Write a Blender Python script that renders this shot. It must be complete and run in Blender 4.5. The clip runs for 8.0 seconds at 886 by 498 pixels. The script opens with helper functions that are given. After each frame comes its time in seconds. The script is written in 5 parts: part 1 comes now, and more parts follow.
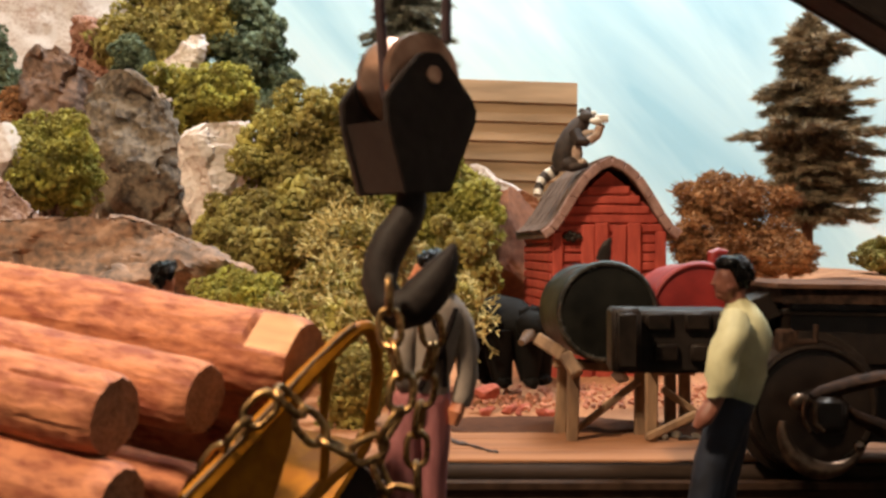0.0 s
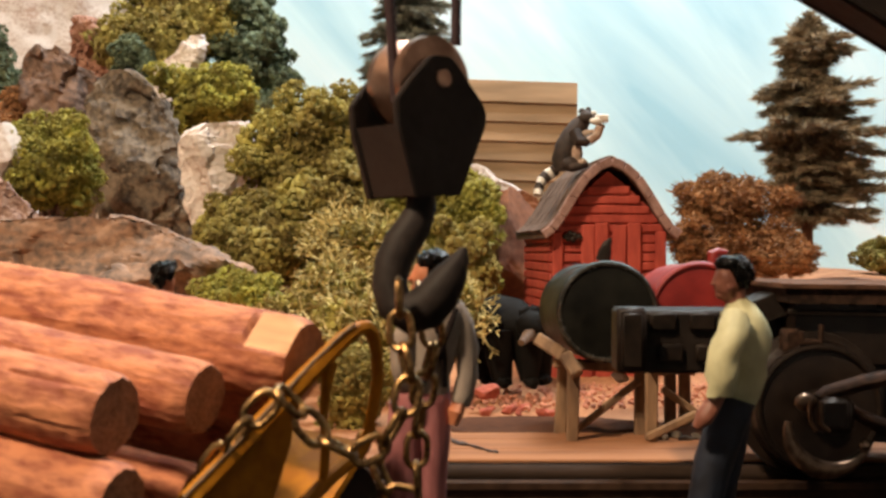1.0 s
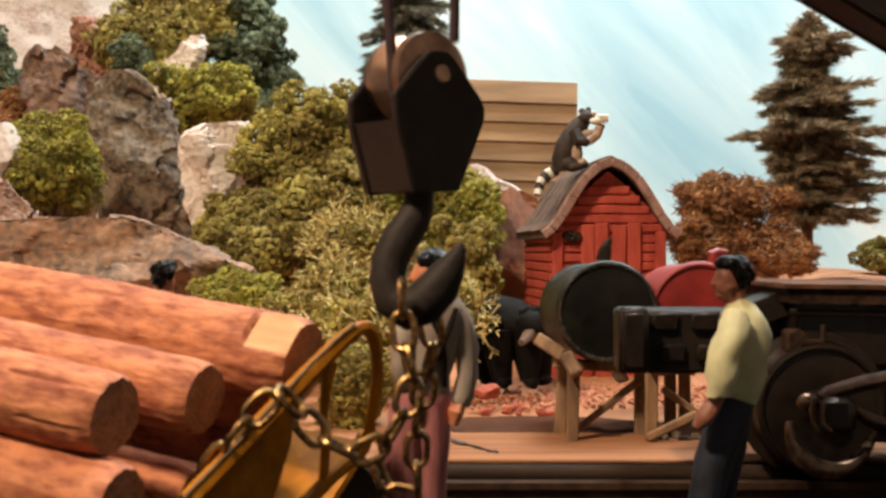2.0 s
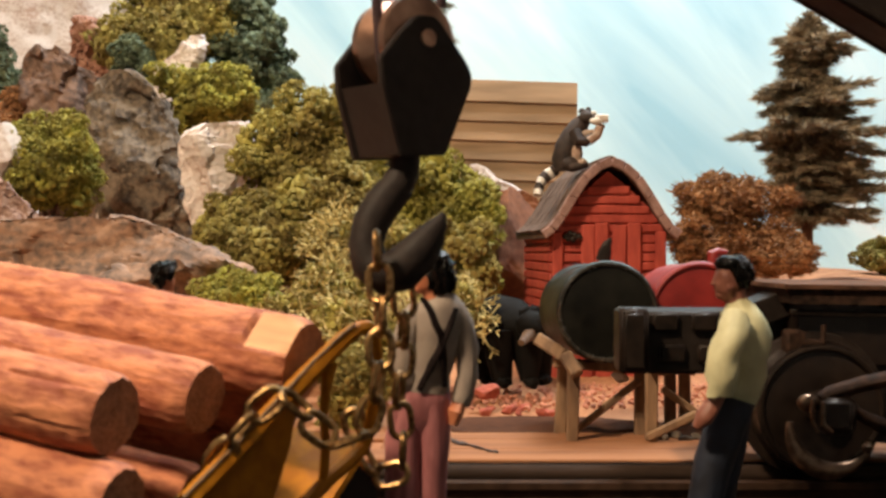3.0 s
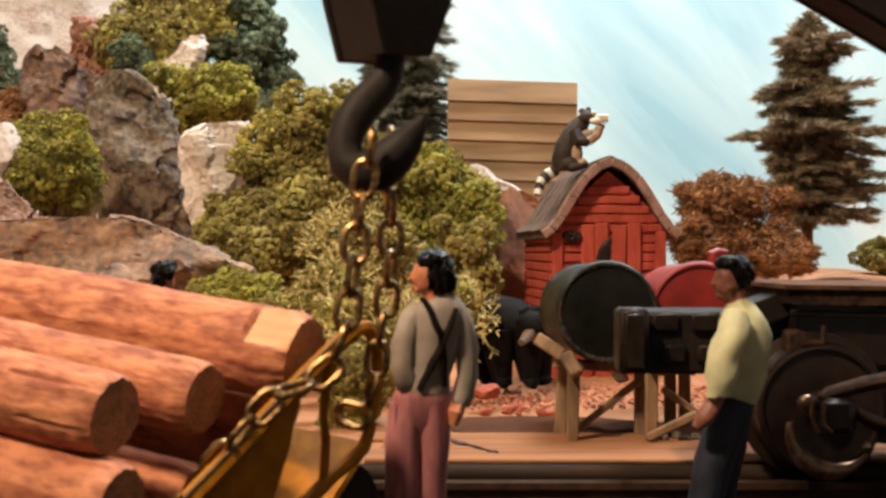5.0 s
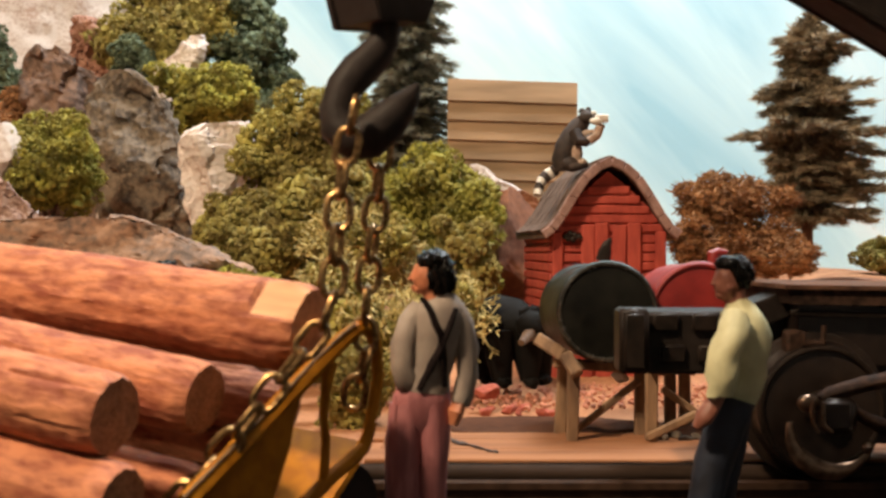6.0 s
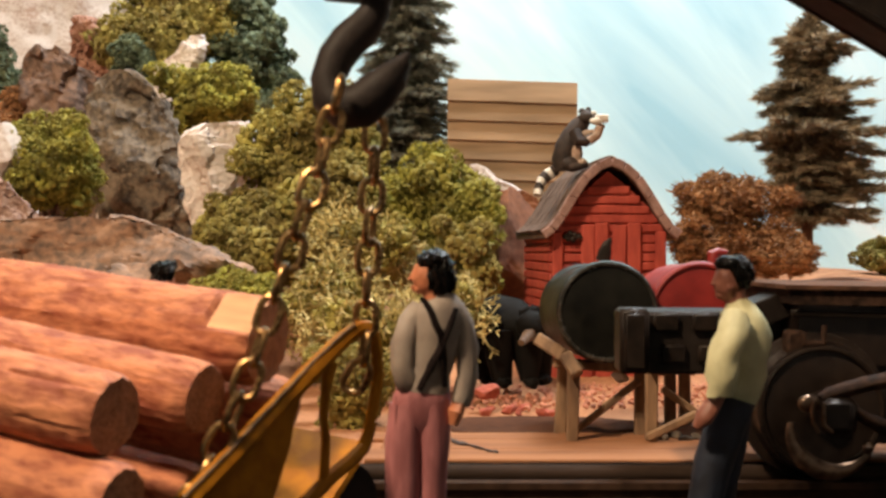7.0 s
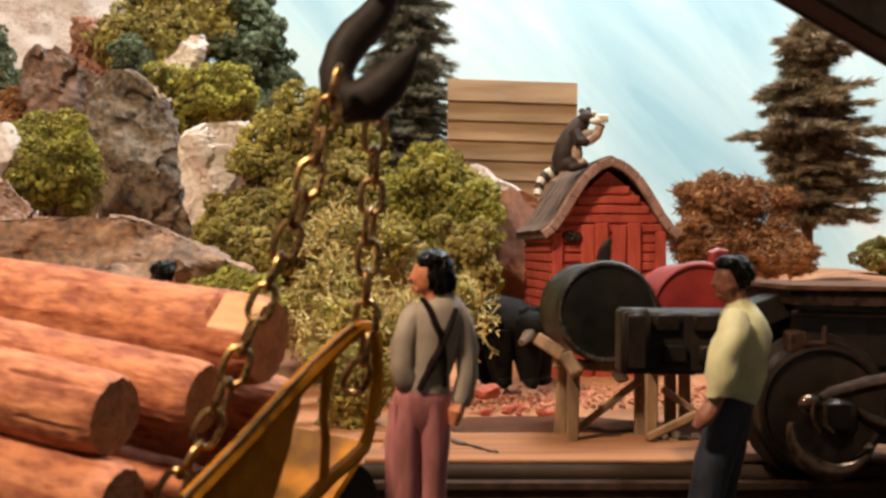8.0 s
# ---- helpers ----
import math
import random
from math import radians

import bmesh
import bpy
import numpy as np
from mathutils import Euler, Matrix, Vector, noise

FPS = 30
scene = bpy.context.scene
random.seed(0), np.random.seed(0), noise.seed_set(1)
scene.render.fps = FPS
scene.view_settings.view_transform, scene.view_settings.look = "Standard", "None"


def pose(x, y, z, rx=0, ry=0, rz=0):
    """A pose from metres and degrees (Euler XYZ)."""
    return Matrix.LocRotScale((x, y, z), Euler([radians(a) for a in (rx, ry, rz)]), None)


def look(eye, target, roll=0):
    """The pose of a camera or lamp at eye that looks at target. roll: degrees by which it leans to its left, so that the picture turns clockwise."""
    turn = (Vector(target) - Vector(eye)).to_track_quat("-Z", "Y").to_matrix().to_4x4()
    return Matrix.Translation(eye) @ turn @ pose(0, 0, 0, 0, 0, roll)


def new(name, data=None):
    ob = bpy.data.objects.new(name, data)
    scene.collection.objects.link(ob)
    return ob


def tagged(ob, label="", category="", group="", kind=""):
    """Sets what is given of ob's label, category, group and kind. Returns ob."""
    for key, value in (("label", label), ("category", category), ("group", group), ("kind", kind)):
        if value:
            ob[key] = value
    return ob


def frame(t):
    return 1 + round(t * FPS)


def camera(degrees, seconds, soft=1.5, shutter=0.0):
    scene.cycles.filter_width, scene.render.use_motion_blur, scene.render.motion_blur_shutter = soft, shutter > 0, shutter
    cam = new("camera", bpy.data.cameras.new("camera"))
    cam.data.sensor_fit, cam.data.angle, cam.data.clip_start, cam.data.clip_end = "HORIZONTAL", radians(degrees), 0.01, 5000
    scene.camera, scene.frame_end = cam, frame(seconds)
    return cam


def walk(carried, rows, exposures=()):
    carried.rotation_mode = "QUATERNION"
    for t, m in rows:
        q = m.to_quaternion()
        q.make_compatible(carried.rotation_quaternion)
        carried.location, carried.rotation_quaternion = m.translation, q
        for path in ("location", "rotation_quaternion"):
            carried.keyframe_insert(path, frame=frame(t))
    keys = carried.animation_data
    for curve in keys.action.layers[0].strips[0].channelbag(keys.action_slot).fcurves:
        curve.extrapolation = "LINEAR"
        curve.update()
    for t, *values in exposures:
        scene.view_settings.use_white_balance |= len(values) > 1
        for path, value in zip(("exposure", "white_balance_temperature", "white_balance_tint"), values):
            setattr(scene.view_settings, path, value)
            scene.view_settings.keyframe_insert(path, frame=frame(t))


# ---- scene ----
# A model railway layout at about 1:45. All measures below are in millimetres.
MM = 0.001
cam = camera(40.0, 8.0, soft=2.7, shutter=0.5)
cam.data.dof.use_dof = True
cam.data.dof.focus_distance, cam.data.dof.aperture_fstop = 0.30, 105.0
walk(cam, [(0, look((0, 0, 0.040), (0, 0.5, 0.040))), (8, look((0, 0, 0.040), (0, 0.5, 0.040)))])

# ---- light: a warm bulb over the layout's front, an added ceiling fill and an added backdrop fill ----
world = bpy.data.worlds.new("room_air")
scene.world = world
world.use_nodes = True
world.node_tree.nodes["Background"].inputs[0].default_value = (1.0, 0.82, 0.66, 1)
world.node_tree.nodes["Background"].inputs[1].default_value = 0.115
scene.view_settings.exposure = 0.45


def area_lamp(name, eye, target, size, watts, colour):
    data = bpy.data.lights.new(name, "AREA")
    data.shape, data.size, data.energy, data.color = "DISK", size * MM, watts, colour
    ob = new(name, data)
    ob.matrix_world = look([a * MM for a in eye], [a * MM for a in target])
    return ob


area_lamp("bulb_lamp", (-270, -120, 500), (10, 170, 20), 60, 3.35, (1.0, 0.74, 0.49))
# Soft overhead fill, added without a known fixture.
area_lamp("ceiling_fill", (140, 330, 1200), (60, 300, 0), 300, 5.2, (1.0, 0.95, 0.89))
# Added lamp without a known source, brightens the painted sky.
area_lamp("backdrop_fill", (150, 440, 640), (120, 640, 120), 220, 3.9, (0.93, 0.97, 1.0))


# ---- materials ----
def mat(name, colour, rough=0.8, other=None, scale=400.0, bump=0.3, metal=0.0, grain=(1, 1, 1), fine=4.0, island=0.0, spec=0.5, low=0.38, high=0.62):
    """Two noise scales mix two colours and roughen the surface; grain stretches the pattern."""
    m = bpy.data.materials.new(name)
    m.use_nodes = True
    n, l = m.node_tree.nodes, m.node_tree.links
    b = n["Principled BSDF"]
    other = other or tuple(c * 0.6 for c in colour)
    tc, mp = n.new("ShaderNodeTexCoord"), n.new("ShaderNodeMapping")
    mp.inputs["Scale"].default_value = grain
    l.new(tc.outputs["Object"], mp.inputs["Vector"])
    big, small = n.new("ShaderNodeTexNoise"), n.new("ShaderNodeTexNoise")
    big.inputs["Scale"].default_value, big.inputs["Detail"].default_value = scale, 5
    small.inputs["Scale"].default_value, small.inputs["Detail"].default_value = scale * fine, 6
    for t in (big, small):
        l.new(mp.outputs["Vector"], t.inputs["Vector"])
    add = n.new("ShaderNodeMath")
    add.operation = "MULTIPLY_ADD"
    add.inputs[1].default_value = 0.45
    l.new(small.outputs["Fac"], add.inputs[0])
    half = n.new("ShaderNodeMath")
    half.operation = "MULTIPLY"
    half.inputs[1].default_value = 0.55
    l.new(big.outputs["Fac"], half.inputs[0])
    l.new(half.outputs[0], add.inputs[2])
    ramp = n.new("ShaderNodeValToRGB")
    ramp.color_ramp.elements[0].position, ramp.color_ramp.elements[1].position = low, high
    ramp.color_ramp.elements[0].color, ramp.color_ramp.elements[1].color = (*other, 1), (*colour, 1)
    l.new(add.outputs[0], ramp.inputs["Fac"])
    out = ramp.outputs["Color"]
    if island:
        geo, hsv, rng = n.new("ShaderNodeNewGeometry"), n.new("ShaderNodeHueSaturation"), n.new("ShaderNodeMapRange")
        rng.inputs["To Min"].default_value, rng.inputs["To Max"].default_value = 1 - island, 1 + island
        l.new(geo.outputs["Random Per Island"], rng.inputs["Value"])
        l.new(rng.outputs[0], hsv.inputs["Value"])
        l.new(out, hsv.inputs["Color"])
        out = hsv.outputs["Color"]
    l.new(out, b.inputs["Base Color"])
    b.inputs["Metallic"].default_value, b.inputs["Specular IOR Level"].default_value = metal, spec
    rr = n.new("ShaderNodeMapRange")
    rr.inputs["To Min"].default_value, rr.inputs["To Max"].default_value = max(0.02, rough - 0.12), min(1, rough + 0.12)
    l.new(small.outputs["Fac"], rr.inputs["Value"])
    l.new(rr.outputs[0], b.inputs["Roughness"])
    if bump:
        bp = n.new("ShaderNodeBump")
        bp.inputs["Strength"].default_value, bp.inputs["Distance"].default_value = bump, 0.0004
        l.new(add.outputs[0], bp.inputs["Height"])
        l.new(bp.outputs["Normal"], b.inputs["Normal"])
    return m


def sky_paint():
    m = bpy.data.materials.new("painted_sky")
    m.use_nodes = True
    n, l = m.node_tree.nodes, m.node_tree.links
    b = n["Principled BSDF"]
    b.inputs["Roughness"].default_value = 0.9
    tc, mp, no, ramp = n.new("ShaderNodeTexCoord"), n.new("ShaderNodeMapping"), n.new("ShaderNodeTexNoise"), n.new("ShaderNodeValToRGB")
    turn = n.new("ShaderNodeMapping")
    turn.inputs["Rotation"].default_value = (0, radians(-47), 0)
    mp.inputs["Scale"].default_value = (2.6, 1, 13)
    mp.inputs["Location"].default_value = (0.4, 0, 0.35)
    l.new(tc.outputs["Object"], turn.inputs["Vector"])
    l.new(turn.outputs["Vector"], mp.inputs["Vector"])
    l.new(mp.outputs["Vector"], no.inputs["Vector"])
    no.inputs["Scale"].default_value, no.inputs["Detail"].default_value, no.inputs["Roughness"].default_value = 1.7, 5, 0.5
    no.inputs["Distortion"].default_value = 0.35
    ramp.color_ramp.elements[0].position, ramp.color_ramp.elements[1].position = 0.32, 0.68
    ramp.color_ramp.elements.new(0.5).color = (0.55, 0.80, 0.89, 1)
    ramp.color_ramp.elements[0].color, ramp.color_ramp.elements[2].color = (0.33, 0.60, 0.74, 1), (0.78, 0.89, 0.94, 1)
    l.new(no.outputs["Fac"], ramp.inputs["Fac"])
    l.new(ramp.outputs["Color"], b.inputs["Base Color"])
    return m


SKY = sky_paint()
EARTH = mat("tan_earth", (0.46, 0.225, 0.115), 0.95, (0.27, 0.115, 0.058), 60, 0.5, fine=12, spec=0.15)
RED_EARTH = mat("red_brown_earth", (0.30, 0.13, 0.07), 0.95, (0.17, 0.07, 0.04), 70, 0.6, fine=10)
PLANK = mat("crossing_plank", (0.35, 0.165, 0.082), 0.85, (0.23, 0.10, 0.05), 60, 0.35, grain=(0.15, 1, 1), spec=0.15)
GRAVEL = mat("pink_gravel", (0.58, 0.27, 0.17), 0.95, (0.40, 0.16, 0.10), 300, 0.8, island=0.25)
# Ballast brown taken nearly to black, the shade along the track in its colour.
SHADED_BALLAST = mat("shade_dark_ballast", (0.012, 0.0075, 0.0055), 0.95, (0.005, 0.0035, 0.0025), 300, 0.8, spec=0.05)
PALE_ROCK = mat("pale_rock", (0.60, 0.545, 0.505), 0.9, (0.40, 0.30, 0.25), 110, 1.0, fine=7, low=0.38, high=0.54)
WHITE_ROCK = mat("white_rock", (0.82, 0.75, 0.71), 0.9, (0.60, 0.47, 0.41), 140, 1.0, fine=6, low=0.34, high=0.54)
GREY_ROCK = mat("grey_brown_rock", (0.215, 0.168, 0.12), 0.85, (0.058, 0.045, 0.035), 150, 1.0, fine=4, low=0.40, high=0.60)
TAN_ROCK = mat("tan_grey_rock", (0.39, 0.245, 0.165), 0.85, (0.135, 0.10, 0.082), 90, 1.0, fine=6, low=0.41, high=0.59)
OLIVE = mat("olive_foam", (0.39, 0.345, 0.085), 0.95, (0.20, 0.155, 0.042), 45, 0.4, fine=5, island=0.22, low=0.40, high=0.60)
BRIGHT = mat("yellow_green_foam", (0.40, 0.385, 0.065), 0.95, (0.21, 0.185, 0.038), 45, 0.4, fine=5, island=0.22, low=0.40, high=0.60)
DEEP = mat("deep_green_foam", (0.16, 0.205, 0.125), 0.95, (0.075, 0.105, 0.06), 60, 0.5, island=0.35)
LICHEN = mat("pale_lichen", (0.60, 0.50, 0.22), 0.9, (0.36, 0.29, 0.10), 90, 0.4, island=0.35)
NEEDLE = mat("brown_green_needles", (0.36, 0.28, 0.18), 0.9, (0.15, 0.13, 0.085), 70, 0.2, island=0.4)
DARK_NEEDLE = mat("dark_green_needles", (0.23, 0.225, 0.165), 0.9, (0.11, 0.115, 0.085), 60, 0.2, island=0.4)
RUSSET = mat("russet_foliage", (0.38, 0.185, 0.07), 0.9, (0.19, 0.085, 0.032), 60, 0.4, island=0.4)
BARK = mat("bark", (0.16, 0.075, 0.045), 0.9, (0.07, 0.035, 0.02), 200, 0.8, grain=(1, 1, 0.3))
LOG = mat("peeled_log", (0.60, 0.232, 0.11), 0.75, (0.29, 0.078, 0.038), 480, 1.2, grain=(0.4, 1, 1), fine=2.8, low=0.40, high=0.58)
LOG_END = mat("log_end_grain", (0.52, 0.235, 0.115), 0.85, (0.27, 0.11, 0.055), 500, 0.9)
LOG_CUT = mat("fresh_cut_wood", (0.76, 0.41, 0.20), 0.7, (0.56, 0.26, 0.12), 150, 0.3, grain=(0.2, 1, 1))
BARN_RED = mat("barn_red_paint", (0.50, 0.085, 0.055), 0.7, (0.33, 0.045, 0.03), 150, 0.5, grain=(1, 1, 0.3))
BARN_TRIM = mat("barn_roof_edge", (0.40, 0.255, 0.225), 0.85, (0.23, 0.135, 0.115), 160, 0.6)
SHINGLE = mat("brown_shingle", (0.17, 0.115, 0.09), 0.9, (0.085, 0.057, 0.044), 130, 0.6, spec=0.2)
BOARD = mat("weathered_board", (0.44, 0.30, 0.18), 0.85, (0.22, 0.15, 0.085), 60, 0.5, grain=(0.12, 1, 1))
TRESTLE = mat("trestle_timber", (0.31, 0.195, 0.11), 0.85, (0.12, 0.07, 0.04), 130, 0.5, grain=(1, 1, 0.25))
BLACK_DRUM = mat("black_green_drum", (0.015, 0.0145, 0.011), 0.34, (0.006, 0.006, 0.005), 90, 0.25, spec=0.25)
# Paler and glossier than the shell, so the rim's highlight is partly colour.
DRUM_RIM = mat("highlight_drum_rim", (0.09, 0.085, 0.075), 0.25, (0.03, 0.03, 0.025), 200, 0.1, metal=0.5)
RED_DRUM = mat("red_drum", (0.31, 0.027, 0.023), 0.45, (0.19, 0.016, 0.015), 90, 0.15)
IRON = mat("black_iron", (0.026, 0.019, 0.0155), 0.5, (0.015, 0.011, 0.009), 200, 0.25, spec=0.16)
IRON_WORN = mat("worn_iron", (0.026, 0.017, 0.0125), 0.42, (0.010, 0.007, 0.0055), 150, 0.3, spec=0.18)
DECK = mat("rusty_deck", (0.17, 0.085, 0.052), 0.85, (0.07, 0.036, 0.024), 120, 0.4, spec=0.15)
RED_ROCK = mat("reddish_brown_rock", (0.22, 0.135, 0.095), 0.85, (0.075, 0.047, 0.035), 140, 1.0, fine=4, low=0.40, high=0.60)
TRUCK = mat("oily_truck_iron", (0.026, 0.0165, 0.012), 0.34, (0.010, 0.0065, 0.005), 120, 0.3, spec=0.42)
RED_STONE = mat("red_stone", (0.48, 0.13, 0.085), 0.85, (0.30, 0.07, 0.045), 200, 0.8)
STEEL = mat("polished_steel", (0.50, 0.40, 0.32), 0.25, (0.30, 0.22, 0.17), 200, 0.1, metal=1.0)
# Brighter metal for the parts that stand for highlights on the truck.
GLINT_IRON = mat("highlight_iron", (0.34, 0.23, 0.16), 0.32, (0.13, 0.085, 0.06), 160, 0.2, metal=0.9)
DECK_EDGE = mat("rust_spotted_edge", (0.075, 0.040, 0.026), 0.75, (0.02, 0.012, 0.009), 260, 0.5, spec=0.12)
# Darkened earth colour that carries the shadow behind the planks.
SHADE_EARTH = mat("shade_on_earth", (0.10, 0.043, 0.024), 0.95, (0.06, 0.026, 0.015), 90, 0.6, fine=8, spec=0.1)
BRASS = mat("tarnished_brass_sheave", (0.62, 0.39, 0.28), 0.33, (0.36, 0.20, 0.14), 120, 0.1, metal=1.0)
CHAIN = mat("antique_brass_chain", (0.48, 0.30, 0.125), 0.36, (0.16, 0.092, 0.042), 500, 0.2, metal=1.0)
HOOK = mat("blackened_hook", (0.034, 0.026, 0.023), 0.6, (0.021, 0.016, 0.0145), 200, 0.3, spec=0.18)
CABLE = mat("dark_cable", (0.045, 0.02, 0.025), 0.8, None, 800, 0.5)
YELLOW = mat("yellow_paint", (0.48, 0.185, 0.007), 0.55, (0.31, 0.11, 0.005), 150, 0.2, spec=0.15)
EDGE = mat("worn_edge", (0.24, 0.14, 0.07), 0.7, (0.12, 0.07, 0.035), 200, 0.3, spec=0.15)
RAIL = mat("rusty_rail", (0.06, 0.034, 0.022), 0.8, (0.028, 0.016, 0.011), 150, 0.3, spec=0.08)
BEAM = mat("grey_brown_beam", (0.045, 0.029, 0.021), 0.85, (0.022, 0.0145, 0.0105), 150, 0.4, grain=(0.2, 1, 1), spec=0.08)
TIE = mat("dark_tie", (0.09, 0.05, 0.03), 0.9, None, 200, 0.6)
GREY_SHIRT = mat("grey_shirt_paint", (0.36, 0.30, 0.25), 0.6, (0.26, 0.21, 0.18), 120, 0.2)
PINK_TROUSERS = mat("dusty_rose_paint", (0.50, 0.195, 0.20), 0.6, (0.30, 0.105, 0.11), 300, 0.4, grain=(1, 1, 0.2))
YELLOW_SHIRT = mat("pale_yellow_paint", (0.62, 0.60, 0.37), 0.6, (0.48, 0.45, 0.26), 120, 0.2)
NAVY = mat("navy_paint", (0.016, 0.023, 0.042), 0.6, (0.008, 0.010, 0.018), 160, 0.3)
SKIN = mat("painted_skin", (0.62, 0.24, 0.12), 0.55, (0.44, 0.15, 0.07), 150, 0.1)
# Darker copy of the skin paint, with the face's shade in the colour.
SHADED_SKIN = mat("shaded_skin", (0.26, 0.095, 0.06), 0.55, (0.17, 0.06, 0.04), 150, 0.1)
HAIR = mat("glossy_black_hair", (0.006, 0.005, 0.0045), 0.16, (0.004, 0.0035, 0.003), 600, 0.5, spec=0.12)
STRAP = mat("dark_strap", (0.012, 0.007, 0.007), 0.7, spec=0.1)
WHITE = mat("white_paint", (0.80, 0.77, 0.70), 0.6, (0.66, 0.62, 0.55), 200, 0.2)
FUR = mat("dark_fur_paint", (0.05, 0.033, 0.027), 0.7, (0.02, 0.014, 0.012), 200, 0.4)
MUZZLE = mat("tan_muzzle", (0.12, 0.065, 0.032), 0.7)
CREAM = mat("cream_fur_paint", (0.52, 0.42, 0.34), 0.7, (0.36, 0.23, 0.16), 250, 0.3)
DUSTY = mat("dusty_pink_rubble", (0.40, 0.28, 0.23), 0.95, (0.22, 0.13, 0.10), 250, 1.0, fine=5)
RUST = mat("rust_stained_rock", (0.42, 0.24, 0.17), 0.9, (0.27, 0.13, 0.09), 60, 0.9, fine=6)
# Lighter copy of the log end colour, for the lit end of the top log.
LIT_END = mat("lit_end_grain", (0.60, 0.28, 0.135), 0.8, (0.40, 0.17, 0.08), 350, 0.5)
BEAR_FUR = mat("black_fur_paint", (0.008, 0.007, 0.0065), 0.75, (0.004, 0.004, 0.0035), 200, 0.5, spec=0.12)
ROOM_WALL = mat("room_wall", (0.78, 0.74, 0.69), 0.9, (0.70, 0.66, 0.61), 3, 0.0)

# ---- building helpers ----
ORIGIN = {}


def place(bm, mats, o, smooth):
    me = bpy.data.meshes.new("shape")
    bmesh.ops.translate(bm, verts=bm.verts, vec=-Vector(o))
    bmesh.ops.scale(bm, verts=bm.verts, vec=(MM, MM, MM))
    if smooth:
        for f in bm.faces:
            f.smooth = True
        for e in bm.edges:
            if len(e.link_faces) == 2 and e.calc_face_angle(0) > 0.7:
                e.smooth = False
    bm.to_mesh(me)
    bm.free()
    for m in mats if isinstance(mats, (list, tuple)) else [mats]:
        me.materials.append(m)
    return me


def thing(name, o, label, category, bm=None, mats=(), group="", kind="", smooth=True):
    """A top-level thing with its base at o: an Empty, or one mesh."""
    ob = new(name, place(bm, mats, o, smooth) if bm else None)
    ob.location = Vector(o) * MM
    ORIGIN[ob.name] = Vector(o)
    return tagged(ob, label, category, group, kind)


def part(name, bm, mats, parent, label="", smooth=True, kind=""):
    o = ORIGIN[parent.name]
    ob = new(name, place(bm, mats, o, smooth))
    ob.parent = parent
    ORIGIN[ob.name] = o
    return tagged(ob, label, kind=kind)


def tube(bm, pts, radii, n=12, mi=0, flat=1.0, caps=True, up=(0, 0, 1)):
    """A loft of rings along pts; flat squeezes the rings along the second axis."""
    pts = [Vector(p) for p in pts]
    radii = radii if isinstance(radii, (list, tuple)) else [radii] * len(pts)
    rings, side = [], None
    for i, p in enumerate(pts):
        t = (pts[min(i + 1, len(pts) - 1)] - pts[max(i - 1, 0)]).normalized()
        ref = side if side else (Vector(up).cross(t) if abs(t.dot(Vector(up).normalized())) < 0.95 else Vector((1, 0, 0)))
        side = (ref - t * ref.dot(t)).normalized()
        other = t.cross(side)
        r = radii[i]
        rings.append([bm.verts.new(p + side * math.cos(a) * r + other * math.sin(a) * r * flat) for a in [2 * math.pi * k / n for k in range(n)]])
    faces = []
    for a, b in zip(rings, rings[1:]):
        for k in range(n):
            faces.append(bm.faces.new((a[k], a[(k + 1) % n], b[(k + 1) % n], b[k])))
    if caps:
        faces += [bm.faces.new(rings[0][::-1]), bm.faces.new(rings[-1])]
    for f in faces:
        f.material_index = mi
    return rings


def ball(bm, c, r, mi=0, sub=3, turn=None):
    r = r if isinstance(r, (list, tuple)) else (r, r, r)
    m = Matrix.Translation(c) @ (turn or Matrix()) @ Matrix.Diagonal((*r, 1))
    got = bmesh.ops.create_icosphere(bm, subdivisions=sub, radius=1, matrix=m)
    for f in {f for v in got["verts"] for f in v.link_faces}:
        f.material_index = mi
    return got["verts"]


def box(bm, c, size, mi=0, turn=None, bevel=0.0):
    m = Matrix.Translation(c) @ (turn or Matrix()) @ Matrix.Diagonal((*size, 1))
    got = bmesh.ops.create_cube(bm, size=1, matrix=m)["verts"]
    faces = {f for v in got for f in v.link_faces}
    if bevel:
        edges = list({e for v in got for e in v.link_edges})
        made = bmesh.ops.bevel(bm, geom=edges, offset=bevel, segments=1, affect="EDGES", profile=0.5)
        faces = {f for v in made["verts"] for f in v.link_faces} | {f for f in faces if f.is_valid}
    for f in faces:
        f.material_index = mi


def bar(bm, a, b, w, d, mi=0, bevel=0.15):
    """A squared bar from a to b, w wide in the upright plane and d deep."""
    a, b = Vector(a), Vector(b)
    t = (b - a).normalized()
    y = Vector((0, 1, 0))
    y = (y - t * y.dot(t)).normalized() if abs(t.y) < 0.9 else Vector((1, 0, 0))
    s = t.cross(y)
    turn = Matrix((t, y, s)).transposed().to_4x4()
    box(bm, (a + b) / 2, ((b - a).length, d, w), mi, turn, bevel)


def slab(bm, outline, y0, y1, mi=0):
    """An upright plate: the outline in x and z, from depth y0 to y1."""
    front = [bm.verts.new((x, y0, z)) for x, z in outline]
    back = [bm.verts.new((x, y1, z)) for x, z in outline]
    n = len(outline)
    faces = [bm.faces.new(front), bm.faces.new(back[::-1])]
    faces += [bm.faces.new((front[i], back[i], back[(i + 1) % n], front[(i + 1) % n])) for i in range(n)]
    for f in faces:
        f.material_index = mi
    bmesh.ops.recalc_face_normals(bm, faces=faces)


